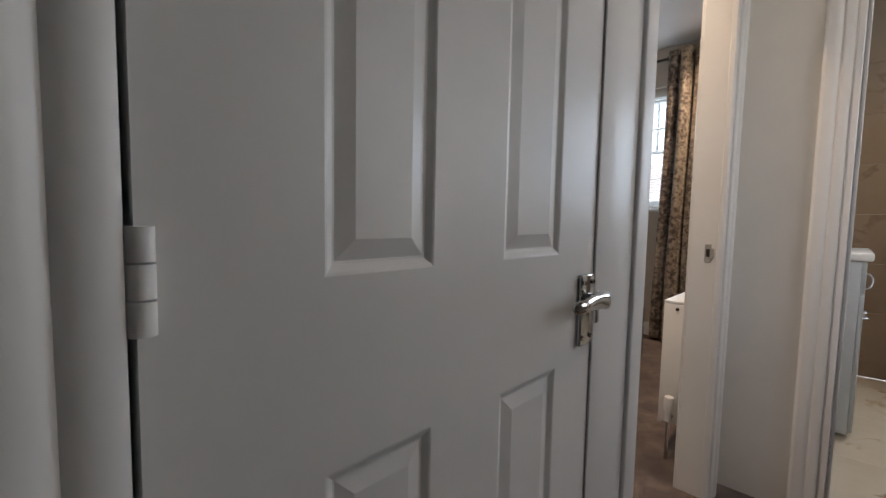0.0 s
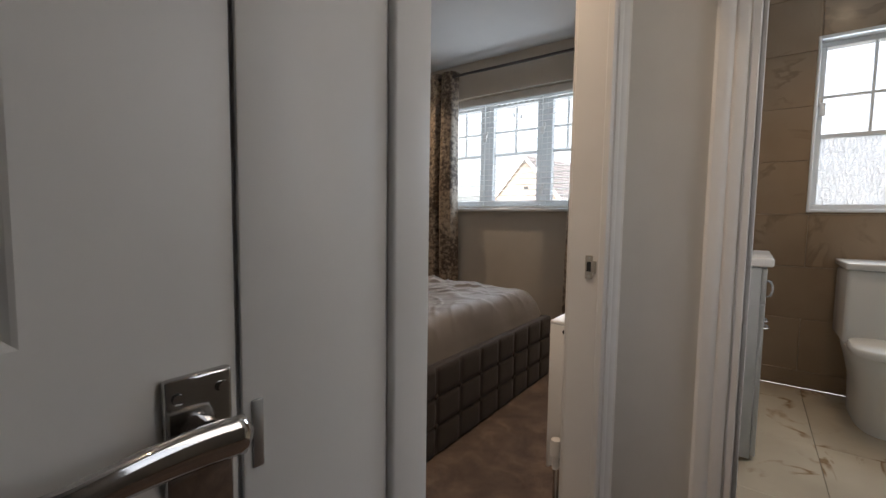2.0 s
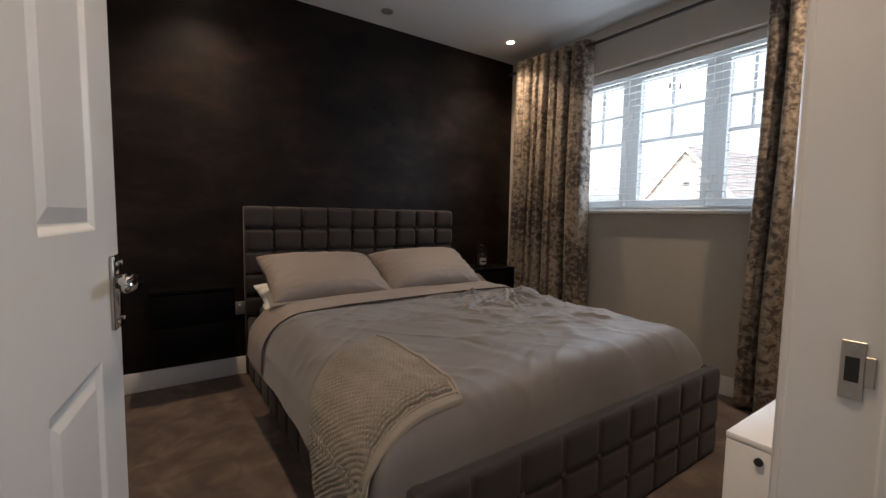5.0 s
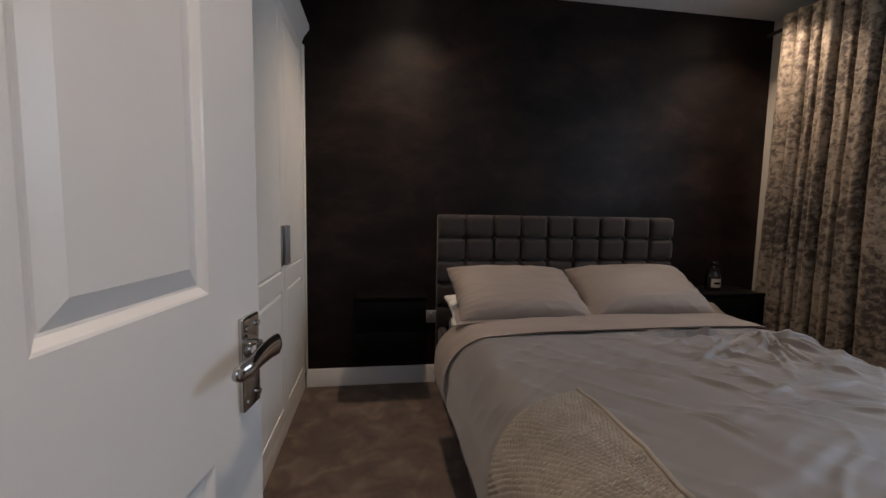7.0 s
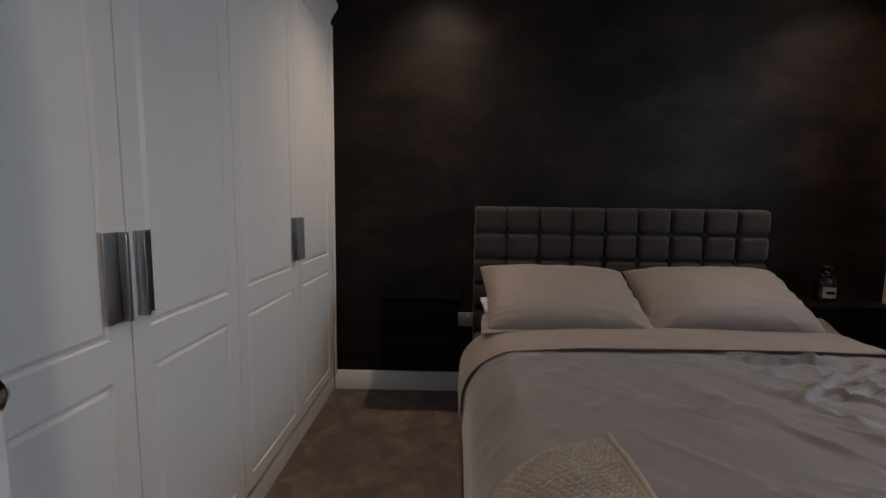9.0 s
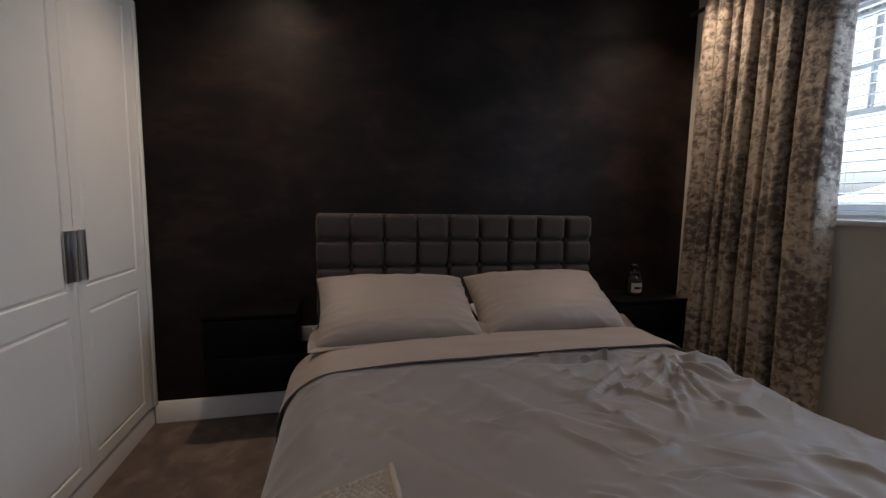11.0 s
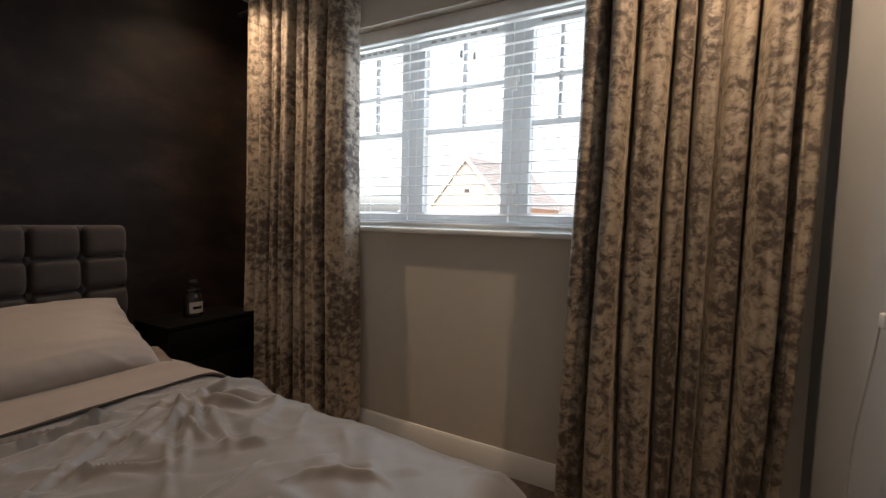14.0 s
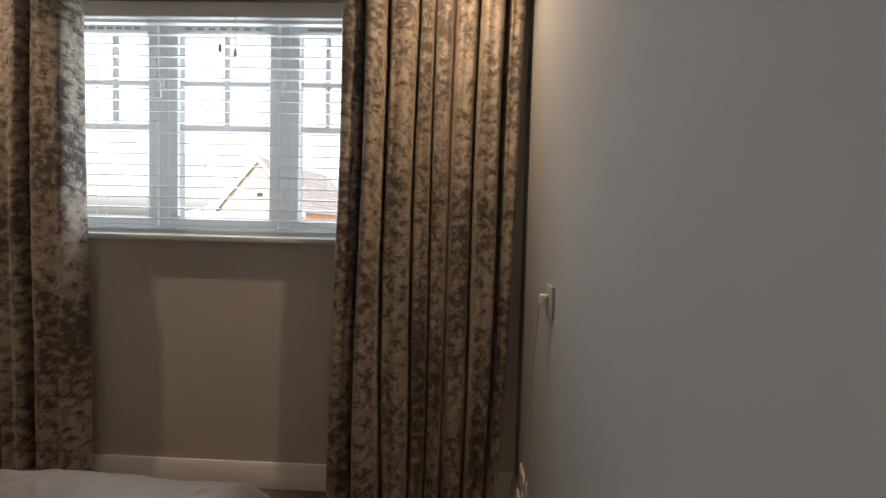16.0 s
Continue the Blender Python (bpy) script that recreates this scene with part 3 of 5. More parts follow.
win = thing("window_1", "white three-light casement window with glazing bars", "window", kind="structure")
part("window_frame", bars(bmesh.new(), 2.605, 2.675, WY0, WY1, WZ0, WZ1, 0.045), M["upvc"], win)
for a, c in ((-1.205, -1.084), (-1.822, -1.672)):
    bm = bmesh.new()
    mid = (a + c) / 2
    add_box(bm, 2.600, 2.672, mid - 0.028, mid + 0.028, WZ0 + 0.044, WZ1 - 0.044, 0.006)
    part("mullion", bm, M["upvc"], win)
sash_at = [(-1.117, WY1 - 0.044, True), (-1.720, -1.173, False), (WY0 + 0.044, -1.774, True)]
for i, (ya, yb, opens) in enumerate(sash_at):
    s = part("sash", bars(bmesh.new(), 2.592, 2.650, ya, yb, WZ0 + 0.043, WZ1 - 0.043, 0.047), M["upvc"], win)
    pane("pane", s, 2.628, ya + 0.03, yb - 0.03, WZ0 + 0.08, WZ1 - 0.08, M["glass"])
    ym = (ya + yb) / 2
    for z, w in ((1.675, 0.013), (1.892, 0.009)):
        part("glazing_bar", box_bm(2.612, 2.640, ya + 0.045, yb - 0.045, z - w, z + w, 0.003), M["upvc"], s)
    part("glazing_bar", box_bm(2.6125, 2.6395, ym - 0.008, ym + 0.008, 1.687, WZ1 - 0.088, 0.003), M["upvc"], s)
    b = bmesh.new()
    for k in range(7):
        y = ya + 0.10 + k * (yb - ya - 0.2) / 6
        add_box(b, 2.588, 2.5925, y - 0.016, y + 0.016, WZ1 - 0.077, WZ1 - 0.066, 0.001)
    part("trickle_vent", b, M["grey_plate"], s, "row of dark trickle vent slots")
for y, z in ((-1.145, 1.88), (-1.745, 1.90), (-1.745, 1.36)):
    h = part("window_handle", box_bm(2.578, 2.592, y - 0.012, y + 0.012, z - 0.03, z + 0.03, 0.004), M["white_plastic"], win, "white cockspur handle")
    part("grip", box_bm(2.560, 2.574, y - 0.008, y + 0.030, z - 0.075, z - 0.004, 0.005), M["white_plastic"], h)

blind = thing("venetian_blind", "white venetian blind let down with slats open", "blind", (2.515, 0, 0))
BY = (WY0 + 0.012, WY1 - 0.012)
part("headrail", box_bm(-0.03, 0.032, BY[0], BY[1], 2.165, WZ1 - 0.002, 0.004), M["white_plastic"], blind)
part("valance", box_bm(-0.042, -0.032, BY[0], BY[1], 2.145, WZ1 - 0.003, 0.003), M["white_plastic"], blind)
part("bottom_rail", box_bm(-0.026, 0.026, BY[0], BY[1], WZ0 + 0.012, WZ0 + 0.030, 0.004), M["white_plastic"], blind)
sb = bmesh.new()
rows = []
for k in range(7):
    u = -1 + k / 3
    rows.append([sb.verts.new((u * 0.0225, y, 0.0022 * (1 - u * u))) for y in BY])
rows2 = [[sb.verts.new(v.co - Vector((0, 0, 0.0026))) for v in r] for r in rows]
for r, q in zip(rows, rows[1:]):
    sb.faces.new((r[0], q[0], q[1], r[1]))
for r, q in zip(rows2, rows2[1:]):
    sb.faces.new((r[1], q[1], q[0], r[0]))
sb.faces.new((rows[0][0], rows[0][1], rows2[0][1], rows2[0][0]))
sb.faces.new((rows[-1][1], rows[-1][0], rows2[-1][0], rows2[-1][1]))
slat_me = mesh_of("slat", sb, M["white_plastic"], True)
zz = WZ0 + 0.078
while zz < 2.15:
    s = new("slat", slat_me)
    s.parent = blind
    s.matrix_local = pose(0, 0, zz, 0, -10.0)
    zz += 0.0505
for y in (-0.90, -1.145, -1.42, -1.745, -1.98):
    b = bmesh.new()
    for dx in (-0.026, 0.026):
        cyl(b, 0.0009, 0.99, pose(dx, y, 1.665), 6)
    part("ladder_cord", b, M["white_plastic"], blind)
for k, (y, z) in enumerate(((-1.50, 2.02), (-1.57, 2.00))):
    c = part("pull_cord", cyl(bmesh.new(), 0.0013, 2.16 - z, pose(-0.048, y, (z + 2.16) / 2), 6), M["white_plastic"], blind)
    part("cord_tassel", lathe(bmesh.new(), [(0.002, 0), (0.006, -0.008), (0.008, -0.03), (0.006, -0.036)], (-0.048, y, z), 12), M["white_plastic"], c, "small cord tassel")


# ---- curtains ----
def curtain(name, label, y0, y1, seed, lobes, xc=2.300, ztop=2.455, zbot=0.025, lean=0.0, deep=0.074, depth=None):
    """lobes: the widths of the forward folds, from y0 to y1; narrow deep gaps lie between them."""
    rng = random.Random(seed)
    t = thing(name, label, "curtain", (0, 0, 0), group="curtains at the window")
    folds = len(lobes)
    total = sum(lobes)
    per, rows = 22, 48
    n = folds * per
    depth = depth or [rng.uniform(0.78, 1.15) for _ in range(folds)]
    wob = [rng.uniform(-1, 1) for _ in range(folds + 1)]
    starts = [sum(lobes[:k]) / total for k in range(folds + 1)]
    g = []
    for j in range(rows + 1):
        v = j / rows
        z = ztop + (zbot - ztop) * v
        row = []
        for i in range(n + 1):
            k = min(i // per, folds - 1)
            w = i / per - k
            edge = [starts[q] + (0.022 * wob[q] * v + 0.010 * math.sin(z * 2.1 + q * 1.7 + seed) * v if 0 < q < folds else 0) for q in (k, k + 1)]
            # across one fold: a quick rise, a broad rounded front with a slight dent, a quick fall
            up = math.tanh(2.3 * math.sin(math.pi * w) ** 1.6) / math.tanh(2.3)
            up -= 0.16 * math.exp(-((w - 0.5 - 0.2 * wob[k]) / 0.10) ** 2) * (0.4 + 0.6 * v)
            s_y = w - 0.100 * math.sin(2 * math.pi * w)
            u = edge[0] + (edge[1] - edge[0]) * s_y
            amp = deep * 2 * depth[k] * (0.85 + 0.30 * v)
            x = xc + deep - amp * up
            x += 0.012 * v * noise.noise(Vector((u * 9 + seed, z * 1.3, seed * 3.1))) + 0.005 * noise.noise(Vector((u * 34, z * 9, seed)))
            flare = (u - 0.5) * 0.05 * v * v + lean * v * (1 - u) ** 2
            y = y0 + (y1 - y0) * u + flare + 0.012 * v * math.sin(z * 2.2 + u * 5 + seed)
            row.append(Vector((min(x, XE - 0.030), y, z)))
        g.append(row)
    mid = g[rows // 2]
    arc = [0.0]
    for a, b in zip(mid, mid[1:]):
        arc.append(arc[-1] + (b - a).length)
    bm = bmesh.new()
    vs = [[bm.verts.new(p) for p in row] for row in g]
    for a, b in zip(vs, vs[1:]):
        for i in range(n):
            bm.faces.new((a[i], a[i + 1], b[i + 1], b[i]))
    uv = bm.loops.layers.uv.new("cloth")
    bm.verts.index_update()
    for f in bm.faces:
        for lp in f.loops:
            lp[uv].uv = (arc[lp.vert.index % (n + 1)] + seed, lp.vert.co.z)
    fab = part("fabric", bm, M["velvet"], t, "crushed velvet in deep folds", deg=80)
    sol = fab.modifiers.new("thick", "SOLIDIFY")
    sol.thickness = 0.004
    for k in range(folds):
        for e in (starts[k] + 0.012, starts[k + 1] - 0.012):
            b = bmesh.new()
            bmesh.ops.create_cone(b, cap_ends=False, segments=20, radius1=0.021, radius2=0.021, depth=0.010, matrix=pose(2.30, y0 + (y1 - y0) * e, 2.40, 90, 0, 0))
            part("eyelet", b, M["pole"], t)
    return t


curtain("curtain", "taupe crushed velvet curtain hanging beside the dark wall", -0.950, -0.232, 3, [1.6, 1.1, 0.85, 0.8, 0.7, 0.7, 0.9], depth=[0.78, 0.85, 0.80, 1.02, 1.0, 1.18, 1.22])
curtain("curtain", "taupe crushed velvet curtain hanging beside the grey wall", -2.870, -2.098, 8, [0.8, 1.1, 1.0, 0.85, 0.6, 1.35, 0.95, 1.0], lean=0.085)
pl = thing("curtain_pole", "thin dark metal curtain pole above the window", "curtain pole", (2.30, 0, 2.40))
part("rod", cyl(bmesh.new(), 0.0125, 2.80, pose(0, -1.475, 0, 90), 20), M["pole"], pl)
for y in (-0.5, -2.5):
    part("bracket", box_bm(0, XE - 2.30, y - 0.008, y + 0.008, -0.012, 0.012, 0.003), M["pole"], pl)

# ---- bed ----
bed = thing("bed", "charcoal upholstered bed frame with buttoned headboard", "bed", (0, 0, 0))
BX0, BX1, BYF, BYH = 0.0, 1.665, -2.255, -0.012
part("headboard_core", box_bm(BX0 + 0.004, BX1 - 0.004, -0.075, BYH, 0.0, 1.128, 0.012, 3), M["suede"], bed)
part("side_rail", box_bm(BX0 + 0.018, BX0 + 0.060, BYF + 0.05, -0.075, 0.0, 0.398, 0.012, 3), M["suede"], bed)
part("side_rail", box_bm(BX1 - 0.060, BX1 - 0.018, BYF + 0.05, -0.075, 0.0, 0.398, 0.012, 3), M["suede"], bed)
part("foot_rail", box_bm(BX0 + 0.004, BX1 - 0.004, BYF + 0.022, BYF + 0.075, 0.0, 0.402, 0.014, 3), M["suede"], bed)
part("bed_base", box_bm(BX0 + 0.058, BX1 - 0.058, BYF + 0.07, -0.08, 0.22, 0.30), M["suede"], bed)


def cushion_mesh(w, h, d, tuck=0.23, n=12):
    """A padded square, face along -y, centre at the back."""
    bm = bmesh.new()
    g = []
    for i in range(n + 1):
        for_i = []
        for j in range(n + 1):
            u, v = -1 + 2 * i / n, -1 + 2 * j / n
            u = math.copysign(abs(u) ** 0.7, u)
            v = math.copysign(abs(v) ** 0.7, v)
            k = (max(0, 1 - abs(u) ** 5) * max(0, 1 - abs(v) ** 5)) ** 0.38
            pinch = 1 - tuck * (abs(u) * abs(v)) ** 4
            for_i.append(bm.verts.new((u * w / 2 * pinch, -d * k, v * h / 2 * pinch)))
        g.append(for_i)
    for i in range(n):
        for j in range(n):
            bm.faces.new((g[i][j], g[i + 1][j], g[i + 1][j + 1], g[i][j + 1]))
    me = mesh_of("cushion", bm, M["suede"], True)
    return me


def button_mesh():
    return mesh_of("button", lathe(bmesh.new(), [(0.013, 0), (0.012, 0.004), (0.007, 0.008), (0.001, 0.009)], (0, 0, 0), 14), M["suede"], True)


BUT = button_mesh()


def padded(parent, base, cols, rows, w, h, d, tuck=0.06):
    me = cushion_mesh(w - 0.002, h - 0.002, d, tuck)
    for i in range(cols):
        for j in range(rows):
            o = new("cushion", me)
            o.parent = parent
            o.matrix_local = base @ pose((i + 0.5) * w, 0, -(j + 0.5) * h)
    for i in range(1, cols):
        for j in range(1, rows):
            o = new("button", BUT)
            o.parent = parent
            o.matrix_local = base @ pose(i * w, -0.002, -j * h, 90)


padded(bed, pose(BX0, -0.073, 1.131), 9, 6, 1.665 / 9, 0.1485, 0.036, 0.16)
padded(bed, pose(BX0, BYF + 0.026, 0.402), 9, 3, 1.665 / 9, 0.134, 0.012)
padded(bed, pose(BX0 + 0.022, -0.080, 0.400, 0, 0, -90), 11, 3, 2.11 / 11, 0.1333, 0.015)
padded(bed, pose(BX1 - 0.022, BYF + 0.024, 0.400, 0, 0, 90), 11, 3, 2.11 / 11, 0.1333, 0.015)

mat_ob = thing("mattress", "white mattress on the bed base", "mattress", (0, 0, 0))
part("mattress_body", box_bm(0.07, 1.595, -2.12, -0.125, 0.30, 0.485, 0.04, 4), M["white_cloth"], mat_ob)


def fbm(p, o=4):
    return noise.fractal(Vector(p), 1.0, 2.0, o)


def ridge(p):
    return 1 - abs(noise.noise(Vector(p))) * 2


CREASES = []
crng = random.Random(21)
for _ in range(26):
    a = radians(crng.uniform(150, 345))
    r0, ln = crng.uniform(0.02, 0.22), crng.uniform(0.10, 0.42)
    CREASES.append((1.34 + r0 * math.cos(a), -1.10 + r0 * math.sin(a) * 0.8, a + crng.uniform(-0.5, 0.5), ln, crng.uniform(0.010, 0.024), crng.uniform(0.008, 0.018), crng.uniform(-0.25, 0.25)))
for _ in range(24):
    a = radians(crng.uniform(290, 380))
    CREASES.append((crng.uniform(0.45, 1.30), crng.uniform(-1.75, -1.18), a, crng.uniform(0.06, 0.20), crng.uniform(0.009, 0.018), crng.uniform(0.008, 0.016), crng.uniform(-0.3, 0.3)))
for _ in range(10):
    a = radians(crng.uniform(200, 300))
    CREASES.append((crng.uniform(0.2, 1.5), crng.uniform(-2.0, -1.5), a, crng.uniform(0.2, 0.5), crng.uniform(0.003, 0.007), crng.uniform(0.02, 0.035), crng.uniform(-0.2, 0.2)))


def crease_sum(x, y):
    h = 0.0
    for cx, cy, a, ln, hh, w, bend in CREASES:
        dx, dy = x - cx, y - cy
        if abs(dx) > ln + 0.1 or abs(dy) > ln + 0.1:
            continue
        c, s = math.cos(a), math.sin(a)
        u = (dx * c + dy * s) / ln
        if u < -0.15 or u > 1.1:
            continue
        v = -dx * s + dy * c - bend * ln * u * u
        fade = math.sin(math.pi * min(max((u + 0.15) / 1.25, 0), 1)) ** 0.7
        q = v / w
        if abs(q) < 4:
            h += hh * fade * (math.exp(-q * q) - 0.45 * math.exp(-((q - 1.5) ** 2)))
    return h


def cover_height(x, y, creased=True):
    """The duvet's surface over the mattress."""
    cx, cy = 0.785, -1.340
    hx, hy = 0.860, 0.834
    u, v = abs(x - cx) / hx, abs(y - cy) / hy
    dx, dy = (1 - u) * hx, (1 - v) * hy
    if y > cy:
        dy = 1.0
    r = 0.20 if x < cx else 0.17
    px = math.sqrt(max(0.0, 1 - (1 - min(max(dx, 0) / r, 1)) ** 2))
    ry = 0.115
    py = math.sqrt(max(0.0, 1 - (1 - min(max(dy, 0) / ry, 1)) ** 2))
    base = 0.395
    top = 0.172 + 0.016 * math.cos((x - cx) * 1.6) + 0.010 * math.cos((y + 1.3) * 2)
    h = base + (top + 0.010 * max(0.0, x - cx) / hx) * min(px, py) * (0.35 + 0.65 * max(px, py))
    if not creased:
        return h
    # creases: soft everywhere, sharp towards the window side
    k = min(1.0, min(px, py) * 1.4) * min(1.0, max(0.1, (-0.88 - y) / 0.12))
    h += k * 0.010 * fbm((x * 2.6, y * 2.6, 1.7), 3)
    a = x * 0.80 + y * 0.60
    b = -x * 0.60 + y * 0.80
    area_w = math.exp(-(((x - 1.34) / 0.34) ** 2 + ((y + 1.22) / 0.24) ** 2))
    area_m = math.exp(-(((x - 0.72) / 0.30) ** 2 + ((y + 1.36) / 0.26) ** 2))
    r1 = max(0.0, ridge((a * 2.0 + 0.5 * noise.noise(Vector((x * 4, y * 4, 0))), b * 9.5 + 0.8 * noise.noise(Vector((x * 3, y * 3, 2))), 4.2)) - 0.35)
    r2 = max(0.0, ridge((a * 8.0, b * 2.6 + 0.3 * noise.noise(Vector((x * 5, y * 5, 7))), 9.3)) - 0.5)
    h += k * (0.030 * area_w * r1 + 0.020 * area_w * r2 + 0.020 * area_m * r2 + 0.012 * r1 * r2 + 0.005 * r2 + 0.004 * r1 + crease_sum(x, y))
    return h


def duvet_mesh():
    bm = bmesh.new()
    nx, ny = 290, 260
    g = []
    for j in range(ny + 1):
        v = j / ny
        row = []
        y = -0.690 - (2.172 - 0.690) * (1 - (1 - v) ** 1.35)
        for i in range(nx + 1):
            u = -1 + 2 * i / nx
            s = math.copysign(1 - (1 - abs(u)) ** 1.5, u)
            cut = 1.0 - 0.018 * max(0, v - 0.86) ** 2 / 0.02 * (abs(s) ** 6)
            x = 0.785 + s * 0.860 * cut
            x += 0.012 * noise.noise(Vector((y * 3.1, 5.5 if s > 0 else 2.2, 0))) * abs(s) ** 6
            yy = y + 0.014 * noise.noise(Vector((x * 3.4, 8.8, 0))) * max(0, v - 0.8) * 5 * (1 if v > 0.8 else 0)
            row.append(bm.verts.new((x, yy, cover_height(0.785 + s * 0.860, y))))
        g.append(row)
    for a, b in zip(g, g[1:]):
        for i in range(nx):
            bm.faces.new((a[i], b[i], b[i + 1], a[i + 1]))
    # hem hanging over the sides and the foot
    def drop(ring, out, dz):
        last = ring
        for k in range(1, 4):
            cur = []
            for v0 in ring:
                w = 0.5 + 0.5 * noise.noise(Vector((v0.co.x * 5, v0.co.y * 5, 3)))
                cur.append(bm.verts.new(v0.co + Vector((out[0] * 0.004 * k, out[1] * 0.004 * k, -(dz * (0.75 + 0.5 * w)) * k / 3))))
            for i in range(len(last) - 1):
                bm.faces.new((last[i], last[i + 1], cur[i + 1], cur[i]))
            last = cur
    drop([r[0] for r in g], (-1, 0), 0.085)
    drop([r[-1] for r in g][::-1], (1, 0), 0.060)
    drop(g[-1], (0, -1), 0.050)
    bmesh.ops.recalc_face_normals(bm, faces=bm.faces[:])
    return bm


duvet = thing("duvet", "beige-grey creased duvet spread over the bed", "duvet", (0, 0, 0))
part("cover", duvet_mesh(), M["linen"], duvet, deg=80)

# turned-down head of the duvet
bm = bmesh.new()
nx, ny = 160, 26
g = []
for j in range(ny + 1):
    v = j / ny
    row = []
    for i in range(nx + 1):
        u = -1 + 2 * i / nx
        s = math.copysign(1 - (1 - abs(u)) ** 1.5, u)
        x = 0.785 + s * 0.872
        yf = -0.955 - 0.02 * max(0, -s) ** 4 + 0.008 * math.sin(x * 2.2) + 0.006 * noise.noise(Vector((x * 4, 2, 0)))
        y = -0.655 + (yf + 0.655) * v
        lift = 0.013 + 0.005 * math.sqrt(max(0, 1 - v ** 8))
        lift *= 1 - 0.75 * min(1.0, max(0.0, -s - 0.5) / 0.4)
        z = cover_height(0.785 + s * 0.860, max(y, -2.1), False) + 0.006 + lift + 0.006 * noise.noise(Vector((x * 5, y * 9, 6))) * (1 - v ** 4)
        row.append(bm.verts.new((x, y, z)))
    g.append(row)
for a, b in zip(g, g[1:]):
    for i in range(nx):
        bm.faces.new((a[i], b[i], b[i + 1], a[i + 1]))
edge = []
for v0 in g[-1]:
    edge.append(bm.verts.new((v0.co.x, v0.co.y + 0.010, v0.co.z - 0.011)))
for i in range(nx):
    bm.faces.new((g[-1][i], edge[i], edge[i + 1], g[-1][i + 1]))
for ring, out in (([r[0] for r in g], -1), ([r[-1] for r in g][::-1], 1)):
    low = [bm.verts.new(v0.co + Vector((out * 0.006, 0, -0.085))) for v0 in ring]
    for i in range(len(ring) - 1):
        bm.faces.new((ring[i], ring[i + 1], low[i + 1], low[i]))
bmesh.ops.recalc_face_normals(bm, faces=bm.faces[:])
part("turned_down_edge", bm, M["linen_in"], duvet, "beige lining folded back", deg=80)


# ---- pillows ----
def pillow(name, label, m, w, h, th, mat, seed, category="pillow"):
    t = thing(name, label, category)
    t.matrix_world = m
    bm = bmesh.new()
    n = 64
    sides = []
    for side in (1, -1):
        g = []
        for j in range(n + 1):
            row = []
            for i in range(n + 1):
                u, v = -1 + 2 * i / n, -1 + 2 * j / n
                u = math.copysign(1 - (1 - abs(u)) ** 1.4, u)
                v = math.copysign(1 - (1 - abs(v)) ** 1.4, v)
                k = (max(0, 1 - abs(u) ** 3.2) * max(0, 1 - abs(v) ** 2.8)) ** 0.5
                pull = 1 - 0.07 * (1 - abs(v)) * abs(u) ** 4 * 0 - 0.05 * (1 - abs(u) ** 2) * abs(v) ** 6
                pull2 = 1 - 0.05 * (1 - v * v) * abs(u) ** 6
                edge = max(abs(u), abs(v))
                cr = max(0.0, ridge((u * 2.0 + seed, v * 4.5 + 0.4 * u * u, seed * 2.3)) - 0.5)
                rad = max(0.0, ridge((math.atan2(v, u) * 3.2 + seed, edge * 1.2, seed)) - 0.45)
                z = side * th / 2 * k + 0.007 * cr * (0.3 + 0.7 * edge ** 2) * (1 if side > 0 else 0)
                z += 0.022 * rad * edge ** 5 * (1 if side > 0 else 0.5)
                row.append(bm.verts.new((u * w / 2 * pull2, v * h / 2 * pull, z)))
            g.append(row)
        for a, b in zip(g, g[1:]):
            for i in range(n):
                bm.faces.new((a[i], a[i + 1], b[i + 1], b[i]) if side > 0 else (a[i], b[i], b[i + 1], a[i + 1]))
        sides.append(g)
    bmesh.ops.remove_doubles(bm, verts=bm.verts[:], dist=0.0004)
    part("pillow_case", bm, mat, t, deg=80)
    # loose flange of the case, along the lower edge and the sides
    bm = bmesh.new()
    per = 120
    rows_f = []
    for i in range(per + 1):
        k = i / per
        if k < 0.15:
            u, v = -1.0, -1 + 0.5 * (0.15 - k) / 0.15
        elif k > 0.85:
            u, v = 1.0, -1 + 0.5 * (k - 0.85) / 0.15
        else:
            u, v = -1 + 2 * (k - 0.15) / 0.70, -1.0
        x = u * w / 2 * (1 - 0.05 * (1 - v * v) * (abs(u) > 0.999))
        y = v * h / 2 * (1 - 0.05 * (1 - u * u) * (abs(v) > 0.999))
        wob = 0.016 * noise.noise(Vector((x * 11, y * 11, seed))) + 0.006 * noise.noise(Vector((x * 40, y * 40, seed)))
        out = 0.050 * (0.75 + 0.5 * noise.noise(Vector((x * 9, y * 9, seed + 5))))
        rows_f.append([(x * 0.97, y * 0.97, 0.006), (x + u * out * 0.4, y - out * 0.5, wob * 0.5 + 0.010 + out * 0.25), (x + u * out * 0.7, y - out, wob + 0.010 + out * 0.5)])
    for dz in (0.0016, -0.0016):
        gg = [[bm.verts.new((p[0], p[1], p[2] + dz)) for p in r] for r in rows_f]
        for a, b in zip(gg, gg[1:]):
            for i in range(2):
                bm.faces.new((a[i], a[i + 1], b[i + 1], b[i]))
    part("flange", bm, mat, t, "loose stitched flange", deg=80)
    return t


